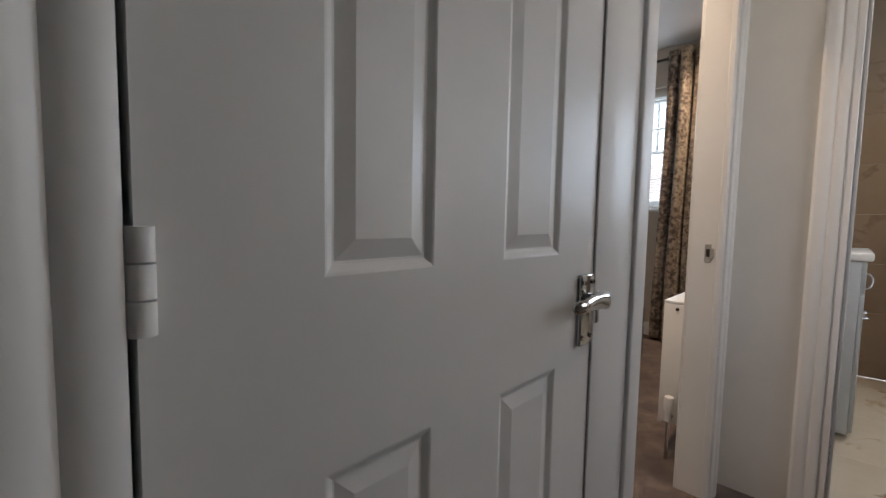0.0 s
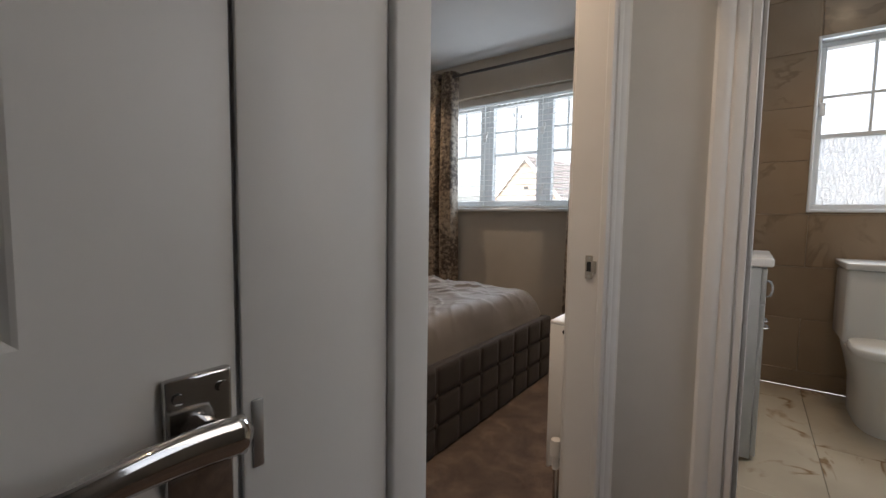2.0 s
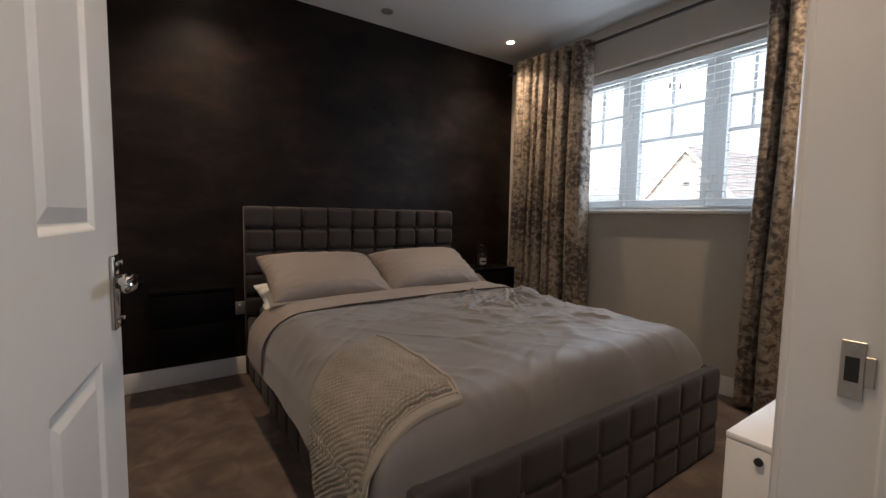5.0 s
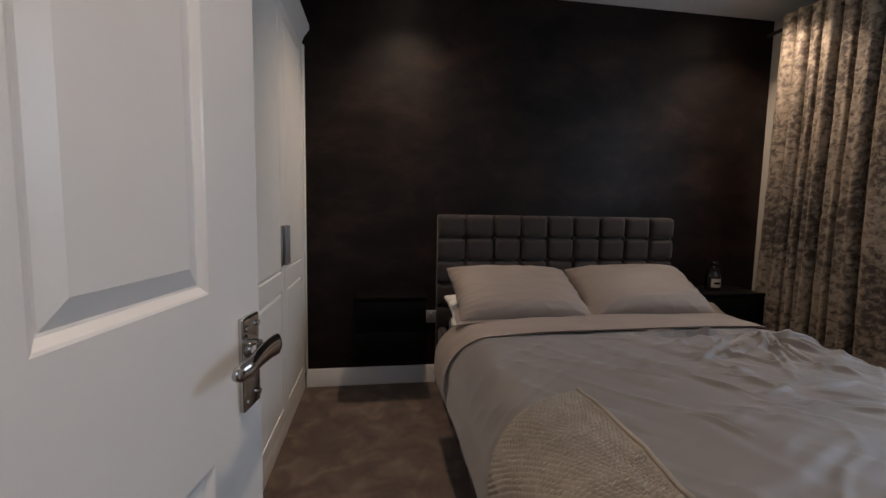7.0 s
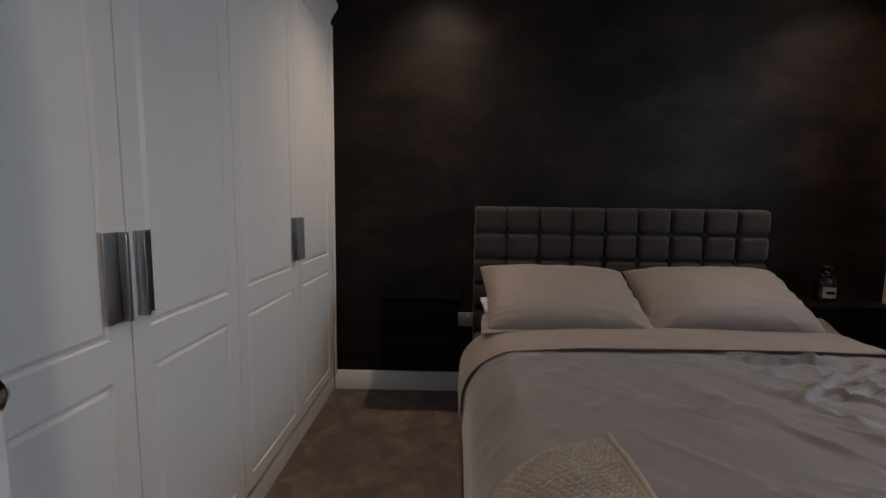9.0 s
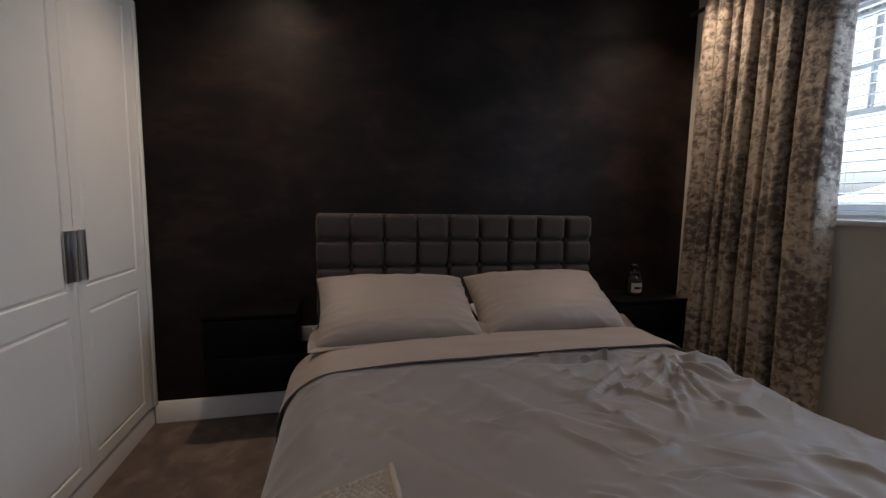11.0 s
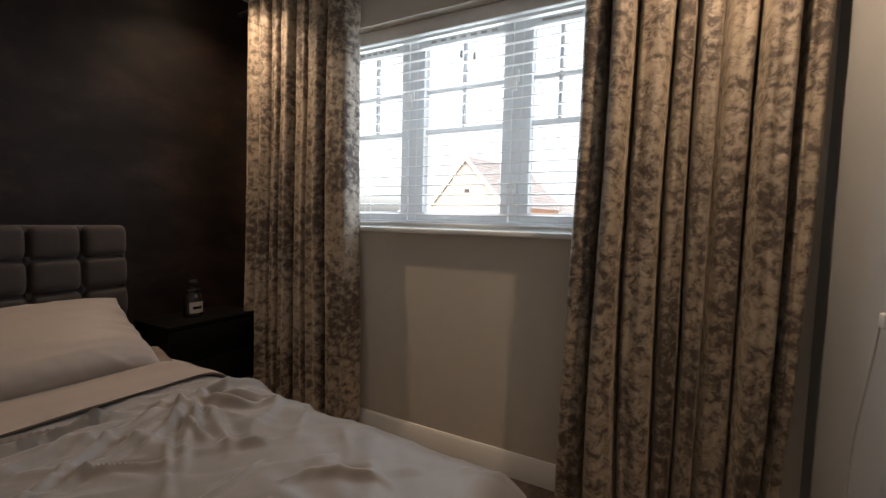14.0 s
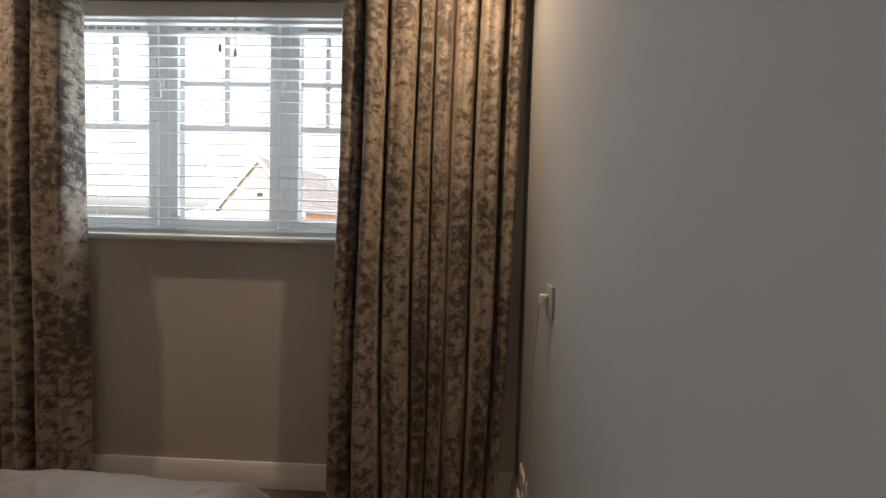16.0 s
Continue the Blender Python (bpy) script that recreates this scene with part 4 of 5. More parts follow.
pillow("pillow", "beige plump pillow leaning on the headboard, near the wardrobe", pose(0.390, -0.510, 0.694, 29, 1.0, 2.0), 0.735, 0.44, 0.205, M["linen_in"], 1.3)
pillow("pillow", "beige plump pillow leaning on the headboard, near the window", pose(1.128, -0.500, 0.696, 29, -1.0, -3.0), 0.735, 0.44, 0.205, M["linen_in"], 4.1)
pillow("under_pillow", "white cotton pillow tucked under a beige one", pose(0.385, -0.335, 0.560, 14, 0, 0), 0.70, 0.38, 0.13, M["white_cloth"], 7.7)
pillow("under_pillow", "white cotton pillow hidden under a beige one", pose(1.20, -0.335, 0.560, 14, 0, 0), 0.70, 0.38, 0.13, M["white_cloth"], 9.2)

# ---- knitted throw ----
throw = thing("knitted_throw", "oatmeal chunky knitted throw over the bed corner", "throw", (0, 0, 0))


def throw_point(s, t):
    """s runs from the inner hem (0) out over the side of the bed (1), t from the head (0) to the foot (1)."""
    ax, ay = 0.248 - 0.022 * t + 0.012 * math.sin(math.pi * t), -1.545 - 0.572 * t
    d = s * 0.64
    ang = radians(201 - 19 * t + 6 * s)
    x, y = ax + math.cos(ang) * d, ay + math.sin(ang) * d
    yc = min(max(y, -2.145), -1.0)
    edge = 0.125
    if x < edge:
        a = (edge - x) / 0.175
        top = cover_height(edge, yc)
        low = 0.395
        if a < math.pi / 2:
            z = low + (top - low) * math.cos(a)
            x = edge - 0.200 * math.sin(a)
        else:
            z = low - (a - math.pi / 2) * 0.175
            x = edge - 0.208 - 0.012 * (a - math.pi / 2)
    else:
        z = cover_height(x, yc)
    return Vector((x, y, z))


bm = bmesh.new()
ns, nt = 220, 400
g = []
for i in range(ns + 1):
    row = []
    for j in range(nt + 1):
        s, t = i / ns, j / nt
        p = throw_point(s, t)
        q = throw_point(min(1, s + 0.01), t) - throw_point(max(0, s - 0.01), t)
        r = throw_point(s, min(1, t + 0.01)) - throw_point(s, max(0, t - 0.01))
        nrm = q.cross(r)
        nrm = nrm.normalized() if nrm.length > 1e-9 else Vector((0, 0, 1))
        if nrm.z < -0.05 or (nrm.z < 0.2 and nrm.x > 0):
            nrm = -nrm
        rib = abs(math.sin(math.pi * t * 44 + 1.0 * math.sin(s * 9 + t * 5) + 0.45 * math.sin(s * 70 + t * 9)))
        knot = abs(math.sin(math.pi * s * 46 + (int(t * 44) % 2) * math.pi / 2))
        lift = 0.004 + 0.0200 * rib ** 0.8 * (0.72 + 0.28 * knot) + 0.004 * noise.noise(Vector((s * 22, t * 22, 2)))
        if s < 0.035 or t > 0.965 or t < 0.02:
            lift = 0.016
        row.append(bm.verts.new(p + nrm * lift))
    g.append(row)
for a, b in zip(g, g[1:]):
    for j in range(nt):
        bm.faces.new((a[j], a[j + 1], b[j + 1], b[j]))
ringv = [g[i][0] for i in range(ns + 1)] + [g[ns][j] for j in range(1, nt + 1)] + [g[i][nt] for i in range(ns - 1, -1, -1)] + [g[0][j] for j in range(nt - 1, 0, -1)]
low = [bm.verts.new(v0.co + Vector((0, 0, -0.016))) for v0 in ringv]
for i in range(len(ringv)):
    j = (i + 1) % len(ringv)
    bm.faces.new((ringv[i], ringv[j], low[j], low[i]))
bmesh.ops.recalc_face_normals(bm, faces=bm.faces[:])
part("knit", bm, M["knit"], throw, deg=80)
hem = [throw_point(0.012, t / 12) + Vector((0, 0, 0.020)) for t in range(13)]
tube("hem", hem, 0.006, M["knit"], throw, "rolled hem")
hem = [throw_point(t / 10, 0.985) + Vector((0, 0, 0.018)) for t in range(11)]
tube("hem", hem, 0.005, M["knit"], throw, "rolled hem")


# ---- bedside ----
def nightstand(label, x0, x1, z0, z1, d):
    t = thing("bedside_cabinet", label, "bedside cabinet", (0, 0, 0), group="bedside cabinets")
    part("body", box_bm(x0 + 0.004, x1 - 0.004, -d + 0.018, -0.002, z0, z1 - 0.022, 0.002), M["black"], t)
    part("top", box_bm(x0, x1, -d - 0.004, -0.002, z1 - 0.021, z1, 0.003), M["black"], t)
    zm = (z0 + z1 - 0.022) / 2
    for a, c in ((z0 + 0.003, zm - 0.002), (zm + 0.002, z1 - 0.026)):
        part("drawer_front", box_bm(x0 + 0.006, x1 - 0.006, -d, -d + 0.017, a, c, 0.002), M["black"], t)
    return t


nightstand("black gloss wall-hung bedside cabinet, bare top", -0.515, -0.085, 0.245, 0.640, 0.285)
nightstand("black gloss wall-hung bedside cabinet under a candle jar", 1.725, 2.232, 0.245, 0.632, 0.300)

jar = thing("candle_jar", "dark glass candle jar with lid and pale label", "candle jar", (1.945, -0.150, 0.632))
jar.scale = (1.3, 1.3, 1.3)
part("glass_body", lathe(bmesh.new(), [(0.030, 0), (0.036, 0.004), (0.037, 0.075), (0.034, 0.090), (0.026, 0.101), (0.026, 0.106)], (0, 0, 0)), M["jar"], jar)
lid = part("lid", lathe(bmesh.new(), [(0.028, 0.106), (0.030, 0.110), (0.029, 0.116), (0.012, 0.121), (0.011, 0.127), (0.019, 0.136), (0.021, 0.146), (0.015, 0.154), (0.003, 0.157)], (0, 0, 0)), M["jar"], jar, "domed glass lid")
bm = bmesh.new()
a0 = radians(-140)
for k in range(12):
    a, c = a0 + radians(95) * k / 12, a0 + radians(95) * (k + 1) / 12
    q = [bm.verts.new((0.0376 * math.cos(t), 0.0376 * math.sin(t), z)) for t, z in ((a, 0.018), (c, 0.018), (c, 0.064), (a, 0.064))]
    bm.faces.new(q)
part("paper_label", bm, M["label"], jar, "pale paper label with an unreadable dark band")
bm = bmesh.new()
for k in range(8):
    a, c = a0 + radians(20) + radians(55) * k / 8, a0 + radians(20) + radians(55) * (k + 1) / 8
    q = [bm.verts.new((0.0379 * math.cos(t), 0.0379 * math.sin(t), z)) for t, z in ((a, 0.034), (c, 0.034), (c, 0.046), (a, 0.046))]
    bm.faces.new(q)
part("label_band", bm, M["black"], jar)


def socket(name, label, m, w=0.146, h=0.086, mat=None, gangs=2):
    t = thing(name, label, "socket")
    t.matrix_world = m
    part("face_plate", box_bm(-w / 2, w / 2, -0.009, 0, -h / 2, h / 2, 0.003, 3), mat or M["white_plastic"], t)
    for k in range(gangs):
        cx = 0 if gangs == 1 else (-0.036 + 0.072 * k)
        part("rocker_switch", box_bm(cx - 0.007, cx + 0.007, -0.012, -0.009, 0.014, 0.032, 0.002), M["white_plastic"], t)
        b = bmesh.new()
        add_box(b, cx - 0.003, cx + 0.003, -0.0096, -0.0088, 0.0, 0.009)
        add_box(b, cx - 0.013, cx - 0.007, -0.0096, -0.0088, -0.020, -0.016)
        add_box(b, cx + 0.007, cx + 0.013, -0.0096, -0.0088, -0.020, -0.016)
        part("pin_hole", b, M["dark"], t)
    return t


socket("wall_socket", "nickel-faced double socket on the dark wall", pose(-0.060, -0.001, 0.447), mat=M["grey_plate"])
socket("wall_socket", "white double socket low on the grey wall", pose(2.16, YB + 0.001, 0.225, 0, 0, 180))
plug = thing("wall_outlet", "white wall outlet with plug and thin cable", "outlet", (1.815, YB + 0.001, 0.985))
part("face_plate", box_bm(-0.040, 0.040, 0, 0.007, -0.040, 0.056, 0.002, 3), M["plate_beige"], plug)
part("plug_body", box_bm(0.012, 0.036, 0.007, 0.030, -0.008, 0.026, 0.005, 3), M["white_plastic"], plug, "white plug")
tube("cable", [(0.025, 0.030, -0.008), (0.035, 0.035, -0.10), (0.090, 0.035, -0.30), (0.120, 0.032, -0.48), (0.150, 0.03, -0.62), (0.20, 0.028, -0.735), (0.27, 0.02, -0.75)], 0.0028, M["plate_beige"], plug, "thin white cable")

# ---- wardrobes ----
WX = -0.832                     # faces of the doors


def wardrobe(label, y_north, widths, filler):
    t = thing("wardrobe", label, "wardrobe", (0, 0, 0), group="fitted wardrobes")
    y_south = y_north - filler - sum(widths)
    part("carcass", box_bm(XW + 0.002, WX - 0.022, y_south, y_north, 0.0, 2.20), M["trim_white"], t)
    if filler:
        part("filler_strip", box_bm(WX - 0.022, WX - 0.002, y_north - filler + 0.002, y_north, 0.10, 2.16, 0.003), M["wardrobe_white"], t)
        part("corner_bead", box_bm(WX - 0.002, WX + 0.012, y_north - 0.030, y_north - 0.002, 0.10, 2.13, 0.006, 3), M["wardrobe_white"], t)
    part("plinth", extrude_profile(bmesh.new(), [(0, 0), (0.016, 0), (0.016, 0.080), (0.012, 0.092), (0.008, 0.102), (0, 0.104)], (WX - 0.022, y_south, 0), (WX - 0.022, y_north, 0), (1, 0, 0)), M["trim_white"], t)
    part("cornice", extrude_profile(bmesh.new(), [(0, 2.12), (0.012, 2.12), (0.016, 2.135), (0.020, 2.155), (0.034, 2.185), (0.055, 2.215), (0.062, 2.225), (0.062, 2.250), (0, 2.250)], (WX - 0.022, y_south, 0), (WX - 0.022, y_north, 0), (1, 0, 0)), M["trim_white"], t)
    y = y_north - filler
    for k, w in enumerate(widths):
        y0, y1 = y - w + 0.0018, y - 0.0018
        bm = bmesh.new()
        ys = [y0, y0 + 0.055, y1 - 0.055, y1]
        zs = [0.112, 0.165, 0.755, 0.845, 2.065, 2.118]
        g = [[bm.verts.new((WX, a, z)) for z in zs] for a in ys]
        pn = []
        for i in range(3):
            for j in range(5):
                f = bm.faces.new((g[i][j], g[i + 1][j], g[i + 1][j + 1], g[i][j + 1]))
                if i == 1 and j in (1, 3):
                    pn.append(f)
        bm.normal_update()
        if pn[0].normal.x < 0:
            bmesh.ops.reverse_faces(bm, faces=bm.faces[:])
        for th, d in ((0.005, -0.006), (0.008, 0.0), (0.014, 0.006)):
            bmesh.ops.inset_individual(bm, faces=pn, thickness=th, depth=d)
        rim = [e for e in bm.edges if len(e.link_faces) == 1]
        ext = bmesh.ops.extrude_edge_only(bm, edges=rim)["geom"]
        for v in ext:
            if isinstance(v, bmesh.types.BMVert):
                v.co.x = WX - 0.019
        bmesh.ops.recalc_face_normals(bm, faces=bm.faces[:])
        d = part("door", bm, M["wardrobe_white"], t, deg=12)
        hy = y0 + 0.042 if k % 2 == 0 else y1 - 0.042
        h = part("handle", box_bm(WX + 0.0005, WX + 0.006, hy - 0.024, hy + 0.024, 0.878, 1.068, 0.001), M["steel"], d, "brushed steel strip handle")
        s = 1 if k % 2 == 0 else -1
        b = box_bm(WX + 0.006, WX + 0.024, hy - 0.005 - s * 0.018, hy + 0.005 - s * 0.018, 0.878, 1.068, 0.002)
        part("grip_edge", b, M["steel"], h)
        y -= w
    return t


wardrobe("white fitted double wardrobe beside the dark wall", -0.0015, [0.537, 0.540], 0.062)
wardrobe("white fitted double wardrobe beside the open door", -0.0015 - 0.062 - 1.077 - 0.001, [0.462, 0.520], 0)

# ---- radiator ----
rad = thing("radiator", "white panel radiator under the grey wall by the door", "radiator", (0.388, YB, 0))
bm = bmesh.new()
n = 34
W, Z0, Z1 = 0.80, 0.135, 0.690
for y0, y1 in ((0.042, 0.052), (0.138, 0.148)):
    a, b2 = [], []
    for i in range(n * 4 + 1):
        u = i / (n * 4)
        dy = 0.003 * math.cos(2 * math.pi * u * n / 2)
        a.append((u * W, y1 + dy))
        b2.append((u * W, y0))
    pts = a + b2[::-1]
    lo = [bm.verts.new((p[0], p[1], Z0)) for p in pts]
    hi = [bm.verts.new((p[0], p[1], Z1 - 0.012)) for p in pts]
    for i in range(len(pts)):
        j = (i + 1) % len(pts)
        bm.faces.new((lo[i], lo[j], hi[j], hi[i]))
    bm.faces.new(lo[::-1])
    bm.faces.new(hi)
bmesh.ops.recalc_face_normals(bm, faces=bm.faces[:])
part("panel", bm, M["white_plastic"], rad)
part("top_grille", box_bm(-0.004, W + 0.004, 0.038, 0.152, Z1 - 0.014, Z1, 0.004), M["white_plastic"], rad)
for x in (-0.004, W + 0.001):
    part("side_panel", box_bm(x, x + 0.003, 0.040, 0.150, Z0 + 0.01, Z1 - 0.014, 0.001), M["white_plastic"], rad)
b = bmesh.new()
cyl(b, 0.007, 0.006, pose(-0.006, 0.096, Z1 - 0.035, 0, 90), 16)
part("bleed_plug", b, M["dark"], rad)
for x in (0.10, 0.70):
    part("wall_bracket", box_bm(x, x + 0.03, 0.0, 0.042, 0.2, 0.62, 0.002), M["white_plastic"], rad)
v = part("valve", lathe(bmesh.new(), [(0.012, -0.045), (0.012, 0.0), (0.019, 0.003), (0.021, 0.04), (0.018, 0.062), (0.010, 0.066)], (-0.050, 0.096, 0.215), 20), M["white_plastic"], rad, "white thermostatic valve")
part("valve_pipe", cyl(bmesh.new(), 0.0075, 0.172, pose(-0.050, 0.096, 0.086), 14), M["chrome"], v, "chrome pipe tail")
part("valve_union", cyl(bmesh.new(), 0.009, 0.060, pose(-0.028, 0.096, 0.178, 0, 90), 14), M["chrome"], v)

# ---- ceiling fittings ----
for i, (x, y) in enumerate(SPOTS + [(0.947, -0.235)]):
    lit = i < len(SPOTS)
    d = thing("downlight", "white recessed ceiling downlight, lit warm" if lit else "grey recessed ceiling downlight, switched off", "downlight", (x, y, ZC), group="ceiling downlights")
    part("trim_ring", lathe(bmesh.new(), [(0.026, -0.0005), (0.044, -0.0005), (0.044, -0.005), (0.038, -0.008), (0.028, -0.006), (0.026, -0.003)], (0, 0, 0), 32), M["white_plastic"] if lit else M["grey_plate"], d)
    part("lamp", lathe(bmesh.new(), [(0.001, -0.0062), (0.026, -0.0062), (0.026, -0.0045), (0.001, -0.0045)], (0, 0, 0), 24), M["bulb"] if lit else M["grey_plate"], d, "glowing lamp face" if lit else "dark lamp face")

# ---- bathroom ----
def tile(parent, bm_args, mat):
    return part("tile", box_bm(*bm_args, 0.0012, 1), mat, parent, smooth=False)


w_bath = bpy.data.objects["wall_bathroom_east"]
tagged(w_bath, "beige marble tiled bathroom window wall")
zr = [0.0, 0.110, 0.444, 0.777, 1.110, 1.444, 1.777, 2.110, 2.444, ZC]
for r in range(len(zr) - 1):
    y = YL - (0.0 if r % 2 else 0.30)
    cuts = [YL]
    while y - 0.60 > YS2:
        y -= 0.60
        cuts.append(y)
    cuts.append(YS2)
    for a, c in zip(cuts, cuts[1:]):
        y1, y0, z0, z1 = a - 0.001, c + 0.001, zr[r] + 0.001, zr[r + 1] - 0.001
        rects = [(y0, y1, z0, z1)]
        if y0 < BY1 and y1 > BY0 and z0 < BZ1 and z1 > BZ0:
            rects = []
            if y1 > BY1:
                rects.append((BY1, y1, z0, z1))
            if y0 < BY0:
                rects.append((y0, BY0, z0, z1))
            ya, yb = max(y0, BY0), min(y1, BY1)
            if z0 < BZ0:
                rects.append((ya, yb, z0, BZ0))
            if z1 > BZ1:
                rects.append((ya, yb, BZ1, z1))
        for q in rects:
            if q[1] - q[0] > 0.01 and q[3] - q[2] > 0.01:
                tile(w_bath, (XE, XE + 0.012, *q), M["tile_wall"])
w_bn = structure("wall_bathroom_north", box_bm(XBW1, XE, YL - 0.008, YL, 0, ZC), M["grout"], "beige marble tiled bathroom side wall", "wall")
for r in range(len(zr) - 1):
    x = XBW1
    while x < XE - 0.01:
        x1 = min(x + 0.6, XE)
        tile(w_bn, (x + 0.001, x1 - 0.001, YL - 0.020, YL - 0.008, zr[r] + 0.001, zr[r + 1] - 0.001), M["tile_wall"])
        x = x1
x = XBW0 + 0.05
while x < XE:
    y = YL - 0.02
    x1 = min(x + 0.6, XE)
    while y > YS2:
        y1 = max(y - 0.6, YS2)
        tile(fl_bath, (x + 0.001, x1 - 0.001, y1 + 0.001, y - 0.001, -0.010, 0.0), M["tile_floor"])
        y = y1
    x = x1

bw = thing("window_2", "white bathroom casement window with frosted lower pane", "window", kind="structure")
part("window_frame", bars(bmesh.new(), 2.50, 2.57, BY0, BY1, BZ0, BZ1, 0.050), M["upvc"], bw)
bm = bmesh.new()
add_box(bm, XE - 0.004, 2.50, BY1 - 0.016, BY1, BZ0, BZ1, 0.002)
add_box(bm, XE - 0.004, 2.50, BY0, BY0 + 0.016, BZ0, BZ1, 0.002)
add_box(bm, XE - 0.004, 2.50, BY0 + 0.016, BY1 - 0.016, BZ0, BZ0 + 0.018, 0.002)
add_box(bm, XE - 0.004, 2.50, BY0 + 0.016, BY1 - 0.016, BZ1 - 0.02, BZ1, 0.002)
part("reveal", bm, M["upvc"], bw, "white window reveal")
part("glazing_bar", box_bm(2.508, 2.545, BY0 + 0.045, BY1 - 0.045, 1.585, 1.612, 0.004), M["upvc"], bw)
part("glazing_bar", box_bm(2.512, 2.542, BY0 + 0.045, BY1 - 0.045, 1.835, 1.850, 0.003), M["upvc"], bw)
for y in (-3.845, -4.10, -4.30):
    part("glazing_bar", box_bm(2.5125, 2.5415, y - 0.007, y + 0.007, 1.605, BZ1 - 0.045, 0.003), M["upvc"], bw)
pane("pane", bw, 2.528, BY0 + 0.04, BY1 - 0.04, 1.600, BZ1 - 0.04, M["glass"])
pane("frosted_pane", bw, 2.526, BY0 + 0.04, BY1 - 0.04, BZ0 + 0.04, 1.594, M["frost"])
hnd = part("window_handle", box_bm(2.486, 2.500, BY1 - 0.045, BY1 - 0.022, 1.78, 1.84, 0.004), M["white_plastic"], bw)
part("grip", box_bm(2.472, 2.486, BY1 - 0.060, BY1 - 0.030, 1.72, 1.80, 0.005), M["white_plastic"], hnd)

van = thing("vanity_unit", "grey vanity cabinet with white basin top", "vanity unit", (1.172, YL - 0.021, 0))
part("cabinet", box_bm(0.0, 0.58, -0.345, 0.0, 0.015, 0.862, 0.003), M["vanity"], van)
part("basin_top", box_bm(-0.012, 0.595, -0.385, 0.0, 0.866, 0.905, 0.010, 3), M["ceramic"], van, "white ceramic basin top")
for k in range(2):
    d = part("cabinet_door", box_bm(0.004 + k * 0.288, 0.288 + k * 0.288, -0.364, -0.346, 0.03, 0.70, 0.003), M["vanity"], van)
    hx = 0.16 + k * 0.17
    tube("handle", [(hx, -0.364, 0.57), (hx + 0.006, -0.378, 0.57), (hx + 0.02, -0.384, 0.57), (hx + 0.07, -0.384, 0.57), (hx + 0.084, -0.378, 0.57), (hx + 0.09, -0.364, 0.57)], 0.0045, M["chrome"], d, "chrome bow handle")
part("drawer_front", box_bm(0.004, 0.576, -0.364, -0.346, 0.705, 0.858, 0.003), M["vanity"], van)
tube("handle", [(0.06, -0.364, 0.73), (0.062, -0.378, 0.735), (0.066, -0.385, 0.75), (0.074, -0.387, 0.775), (0.080, -0.378, 0.795), (0.08, -0.364, 0.80)], 0.0045, M["chrome"], van, "chrome bow handle")

wc = thing("toilet", "white close-coupled toilet against the tiled wall", "toilet", (2.42, -3.925, 0))
part("cistern", box_bm(-0.385, -0.006, -0.190, 0.190, 0.40, 0.805, 0.022, 3), M["ceramic"], wc)
part("cistern_lid", box_bm(-0.395, -0.004, -0.200, 0.200, 0.808, 0.845, 0.010, 3), M["ceramic"], wc)


def wc_ring(z, back, front, half, n=40, p=3.2):
    out = []
    cx = (back + front) / 2
    hx = (back - front) / 2
    for k in range(n):
        a = 2 * math.pi * k / n
        c, s = math.cos(a), math.sin(a)
        out.append((cx + hx * math.copysign(abs(c) ** (2 / p), c), half * math.copysign(abs(s) ** (2 / p), s), z))
    return out


def loft(bm, rings):
    vs = [[bm.verts.new(p) for p in r] for r in rings]
    for a, b in zip(vs, vs[1:]):
        for i in range(len(a)):
            j = (i + 1) % len(a)
            bm.faces.new((a[i], a[j], b[j], b[i]))
    bm.faces.new(vs[0][::-1])
    bm.faces.new(vs[-1])
    bmesh.ops.recalc_face_normals(bm, faces=bm.faces[:])
    return bm


part("bowl", loft(bmesh.new(), [wc_ring(0.0, -0.02, -0.60, 0.128), wc_ring(0.05, -0.02, -0.60, 0.128), wc_ring(0.20, -0.02, -0.63, 0.136), wc_ring(0.32, -0.02, -0.685, 0.164), wc_ring(0.38, -0.02, -0.705, 0.180), wc_ring(0.405, -0.02, -0.710, 0.182)]), M["ceramic"], wc, deg=50)
part("seat_lid", loft(bmesh.new(), [wc_ring(0.408, -0.372, -0.712, 0.184), wc_ring(0.420, -0.372, -0.718, 0.188), wc_ring(0.440, -0.372, -0.718, 0.188), wc_ring(0.450, -0.374, -0.708, 0.180)]), M["ceramic"], wc, "closed white seat lid", deg=50)

# ---- outside ----
bm = bmesh.new()
s = 1500.0
q = [bm.verts.new(p) for p in ((-s, -s, -2.75), (s, -s, -2.75), (s, s, -2.75), (-s, s, -2.75))]
bm.faces.new(q)
structure("ground", bm, M["ground"], "pale paved ground of the estate outside", "ground")


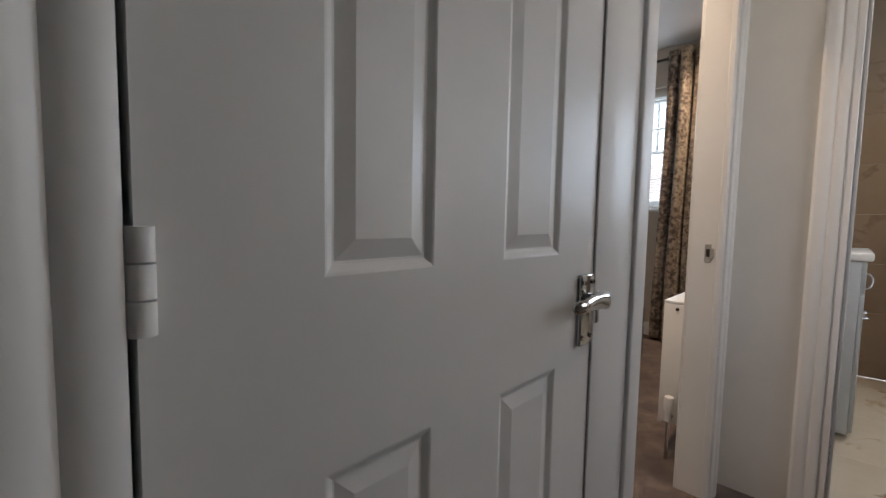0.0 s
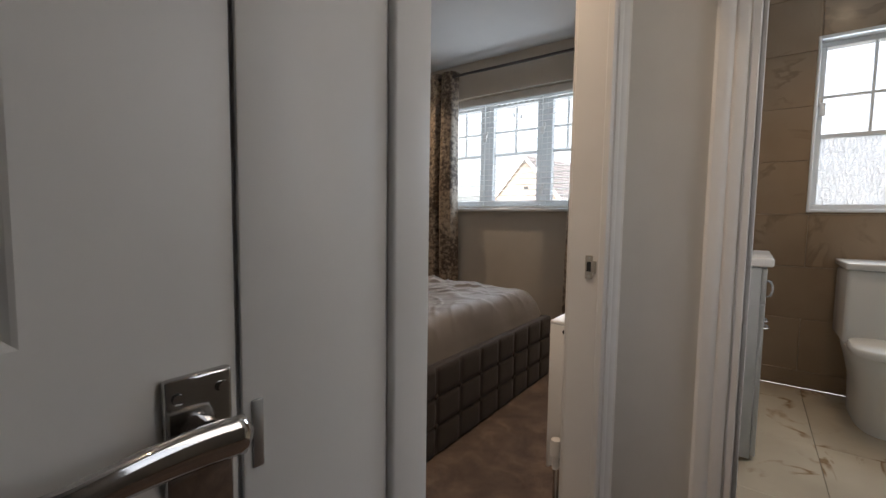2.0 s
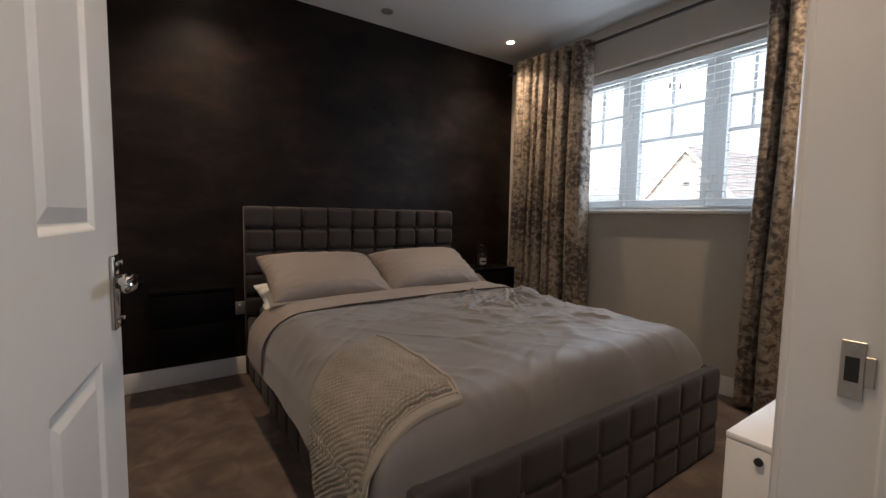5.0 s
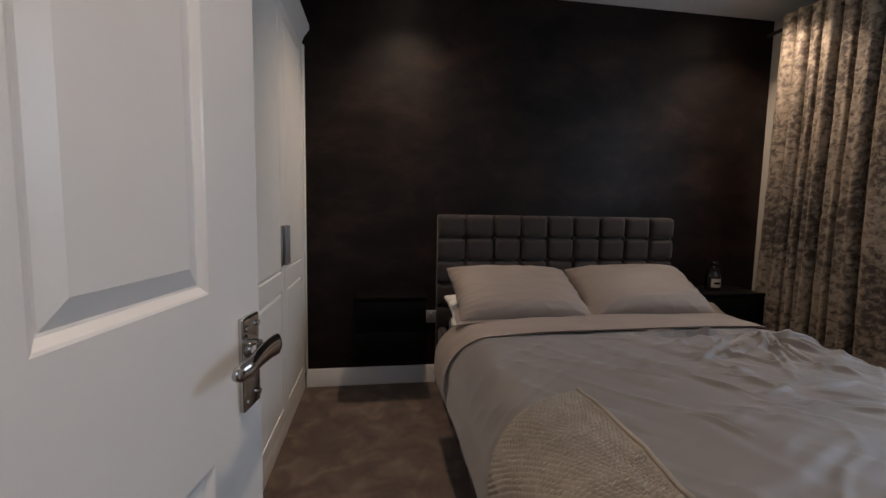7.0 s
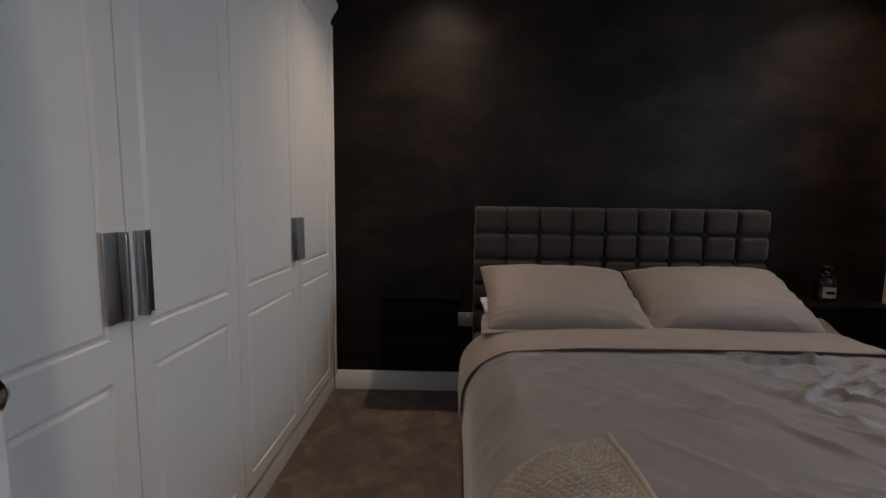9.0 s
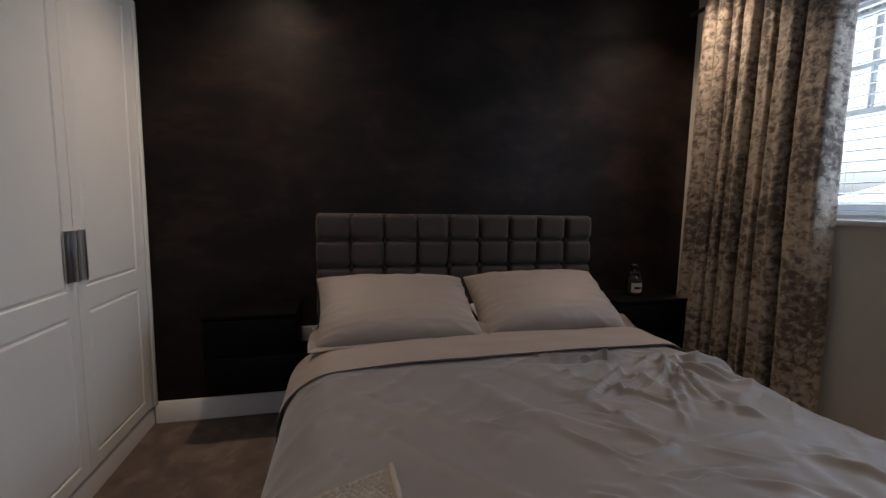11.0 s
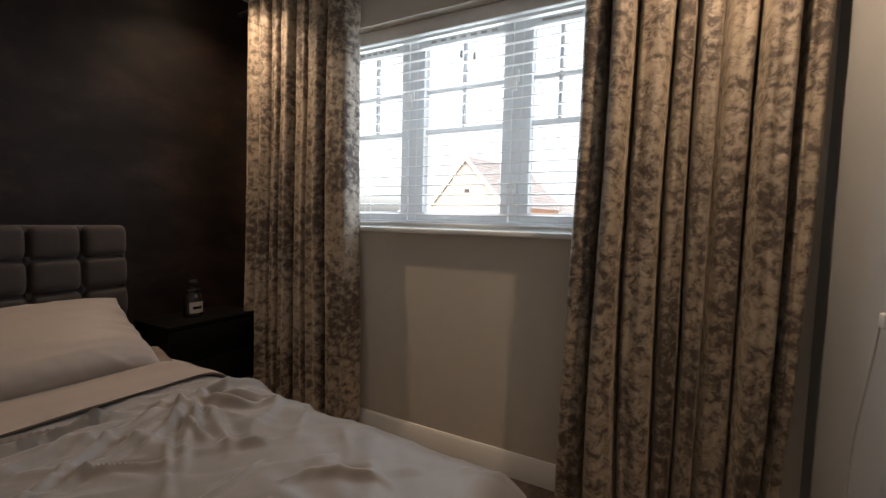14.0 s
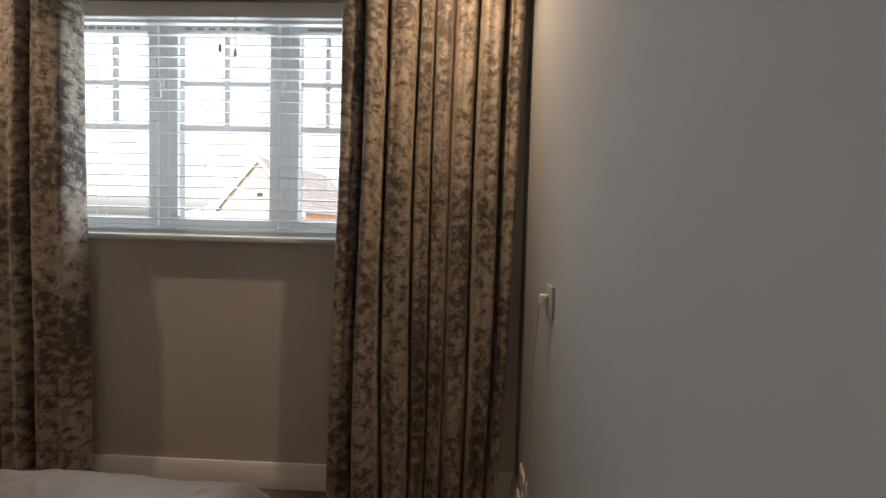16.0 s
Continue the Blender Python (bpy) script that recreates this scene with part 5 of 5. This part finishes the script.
def house(label, at, rz, half, length, eaves, ridge_z, wall, group="houses outside"):
    """A gabled house; the gable faces local -x, the ridge runs along +x."""
    t = thing("house", label, "house", at, rz, group)
    bm = bmesh.new()
    base = [(0, -half, 0), (0, half, 0), (0, half, eaves), (0, 0, ridge_z), (0, -half, eaves)]
    a = [bm.verts.new(p) for p in base]
    b = [bm.verts.new((length, p[1], p[2])) for p in base]
    bm.faces.new(a)
    bm.faces.new(b[::-1])
    for i in range(5):
        j = (i + 1) % 5
        bm.faces.new((a[i], b[i], b[j], a[j]))
    bmesh.ops.recalc_face_normals(bm, faces=bm.faces[:])
    part("wall", bm, wall, t, smooth=False)
    for sgn in (-1, 1):
        bm = bmesh.new()
        run = Vector((0, sgn * (half + 0.25), eaves - 0.25 * (ridge_z - eaves) / half)) - Vector((0, 0, ridge_z))
        nr = 16
        for k in range(nr):
            p0 = Vector((0, 0, ridge_z + 0.05)) + run * (k / nr)
            p1 = Vector((0, 0, ridge_z + 0.05)) + run * ((k + 1) / nr)
            up = Vector((0, 0, 0.045))
            vs = [bm.verts.new(v) for v in (p0 + Vector((-0.2, 0, 0)), p0 + Vector((length + 0.2, 0, 0)), p1 + up + Vector((length + 0.2, 0, 0)), p1 + up + Vector((-0.2, 0, 0)), p1 + Vector((-0.2, 0, 0)), p1 + Vector((length + 0.2, 0, 0)))]
            bm.faces.new(vs[:4])
            bm.faces.new((vs[3], vs[2], vs[5], vs[4]))
        part("roof", bm, M["roof"], t, "grey tiled roof slope", smooth=False)
        bm = bmesh.new()
        p0, p1 = Vector((-0.24, 0, ridge_z + 0.06)), Vector((-0.24, 0, ridge_z + 0.06)) + run
        d = Vector((0, 0, -0.24))
        vs = [bm.verts.new(v) for v in (p0, p1, p1 + d, p0 + d)]
        f = bm.faces.new(vs)
        r = bmesh.ops.extrude_face_region(bm, geom=[f])["geom"]
        bmesh.ops.translate(bm, vec=(0.04, 0, 0), verts=[v for v in r if isinstance(v, bmesh.types.BMVert)])
        bmesh.ops.recalc_face_normals(bm, faces=bm.faces[:])
        part("bargeboard", bm, M["trim_white"], t, "white bargeboard", smooth=False)
    for y in (-half * 0.45, half * 0.45):
        w = part("window", bars(bmesh.new(), -0.03, 0.02, y - 0.5, y + 0.5, eaves - 1.75, eaves - 0.65, 0.07), M["trim_white"], t, smooth=False)
        part("pane", box_bm(-0.01, -0.004, y - 0.45, y + 0.45, eaves - 1.7, eaves - 0.7), M["black"], w, smooth=False)
    part("vent", box_bm(-0.02, 0.0, -0.16, 0.16, eaves + 0.55, eaves + 0.75), M["dark"], t, smooth=False)
    return t


house("orange brick house with grey tiled gable roof", (21.0, 7.15, -2.75), -10.5, 2.35, 6.5, 4.9, 7.33, M["brick"])
house("pale rendered house far across the street", (40.0, 20.5, -2.75), 8, 3.4, 9.0, 4.9, 6.0, M["render"])
house("brick house with a low grey roof further off", (46.0, 2.0, -2.75), 80, 3.2, 9.0, 4.4, 6.1, M["brick"])


def hedge(label, at, n, sx, sy, h, seed):
    rng = random.Random(seed)
    t = thing("hedge", label, "hedge", at, kind="stuff")
    bm = bmesh.new()
    for _ in range(n):
        c = Vector((rng.uniform(-sx, sx), rng.uniform(-sy, sy), h * rng.random() ** 0.6))
        r = Euler((rng.uniform(0, 6), rng.uniform(0, 6), rng.uniform(0, 6))).to_matrix()
        k = rng.uniform(0.10, 0.22)
        vs = [bm.verts.new(c + r @ Vector(p) * k) for p in ((-1, 0, 0), (0, -0.5, 0.1), (1, 0, 0), (0, 0.5, 0.1))]
        bm.faces.new(vs)
    part("leaves", bm, M["leaf"], t, smooth=False)


hedge("green leafy hedge in front of the houses", (27.0, 13.5, -2.75), 900, 3.0, 1.2, 3.7, 5)

# ---- lamps in the fittings and openings ----
for x, y in SPOTS:
    spot("downlight_lamp", x, y, SPOT_W, 114, z=ZC - 0.012)
for x, watts in ((2.603, WIN_W), (2.440, WIN_W * 0.55)):      # sky light at the glass and past the blind
    area("window_daylight", (x, (WY0 + WY1) / 2, (WZ0 + WZ1) / 2), (0, (WY0 + WY1) / 2, (WZ0 + WZ1) / 2), 1.5, 1.0, watts, (0.76, 0.89, 1.0))
area("bathroom_daylight", (2.445, (BY0 + BY1) / 2, 1.65), (0, (BY0 + BY1) / 2, 1.65), 0.85, 1.0, BATH_W, (0.76, 0.89, 1.0))
# fill lamp in the added landing opening, brightens the closed door and woodwork
area("landing_fill", (-0.125, YLS - 0.02, 1.55), (-0.125, 0, 1.45), 0.62, 1.05, LFILL_W, (0.95, 0.97, 1.0))
spot("bathroom_downlight_lamp", 1.75, -3.75, BSPOT_W, 120, (1.0, 0.72, 0.46), ZC - 0.012)
# unseen lamp, added to warm and brighten the landing woodwork
spot("unseen_landing_lamp", -0.35, -3.60, LSPOT_W, 130, (1.0, 0.78, 0.56), ZC - 0.012)
# the landing fitting is likewise added out of view, to carry its lamp
for x, y, where in ((1.75, -3.75, "bathroom"), (-0.35, -3.60, "landing")):
    bd = thing("downlight", "white recessed " + where + " downlight, lit warm", "downlight", (x, y, ZC), group="ceiling downlights")
    part("trim_ring", lathe(bmesh.new(), [(0.026, -0.0005), (0.044, -0.0005), (0.044, -0.005), (0.038, -0.008), (0.028, -0.006), (0.026, -0.003)], (0, 0, 0), 32), M["white_plastic"], bd)
    part("lamp", lathe(bmesh.new(), [(0.001, -0.0062), (0.026, -0.0062), (0.026, -0.0045), (0.001, -0.0045)], (0, 0, 0), 24), M["bulb"], bd, "glowing lamp face")
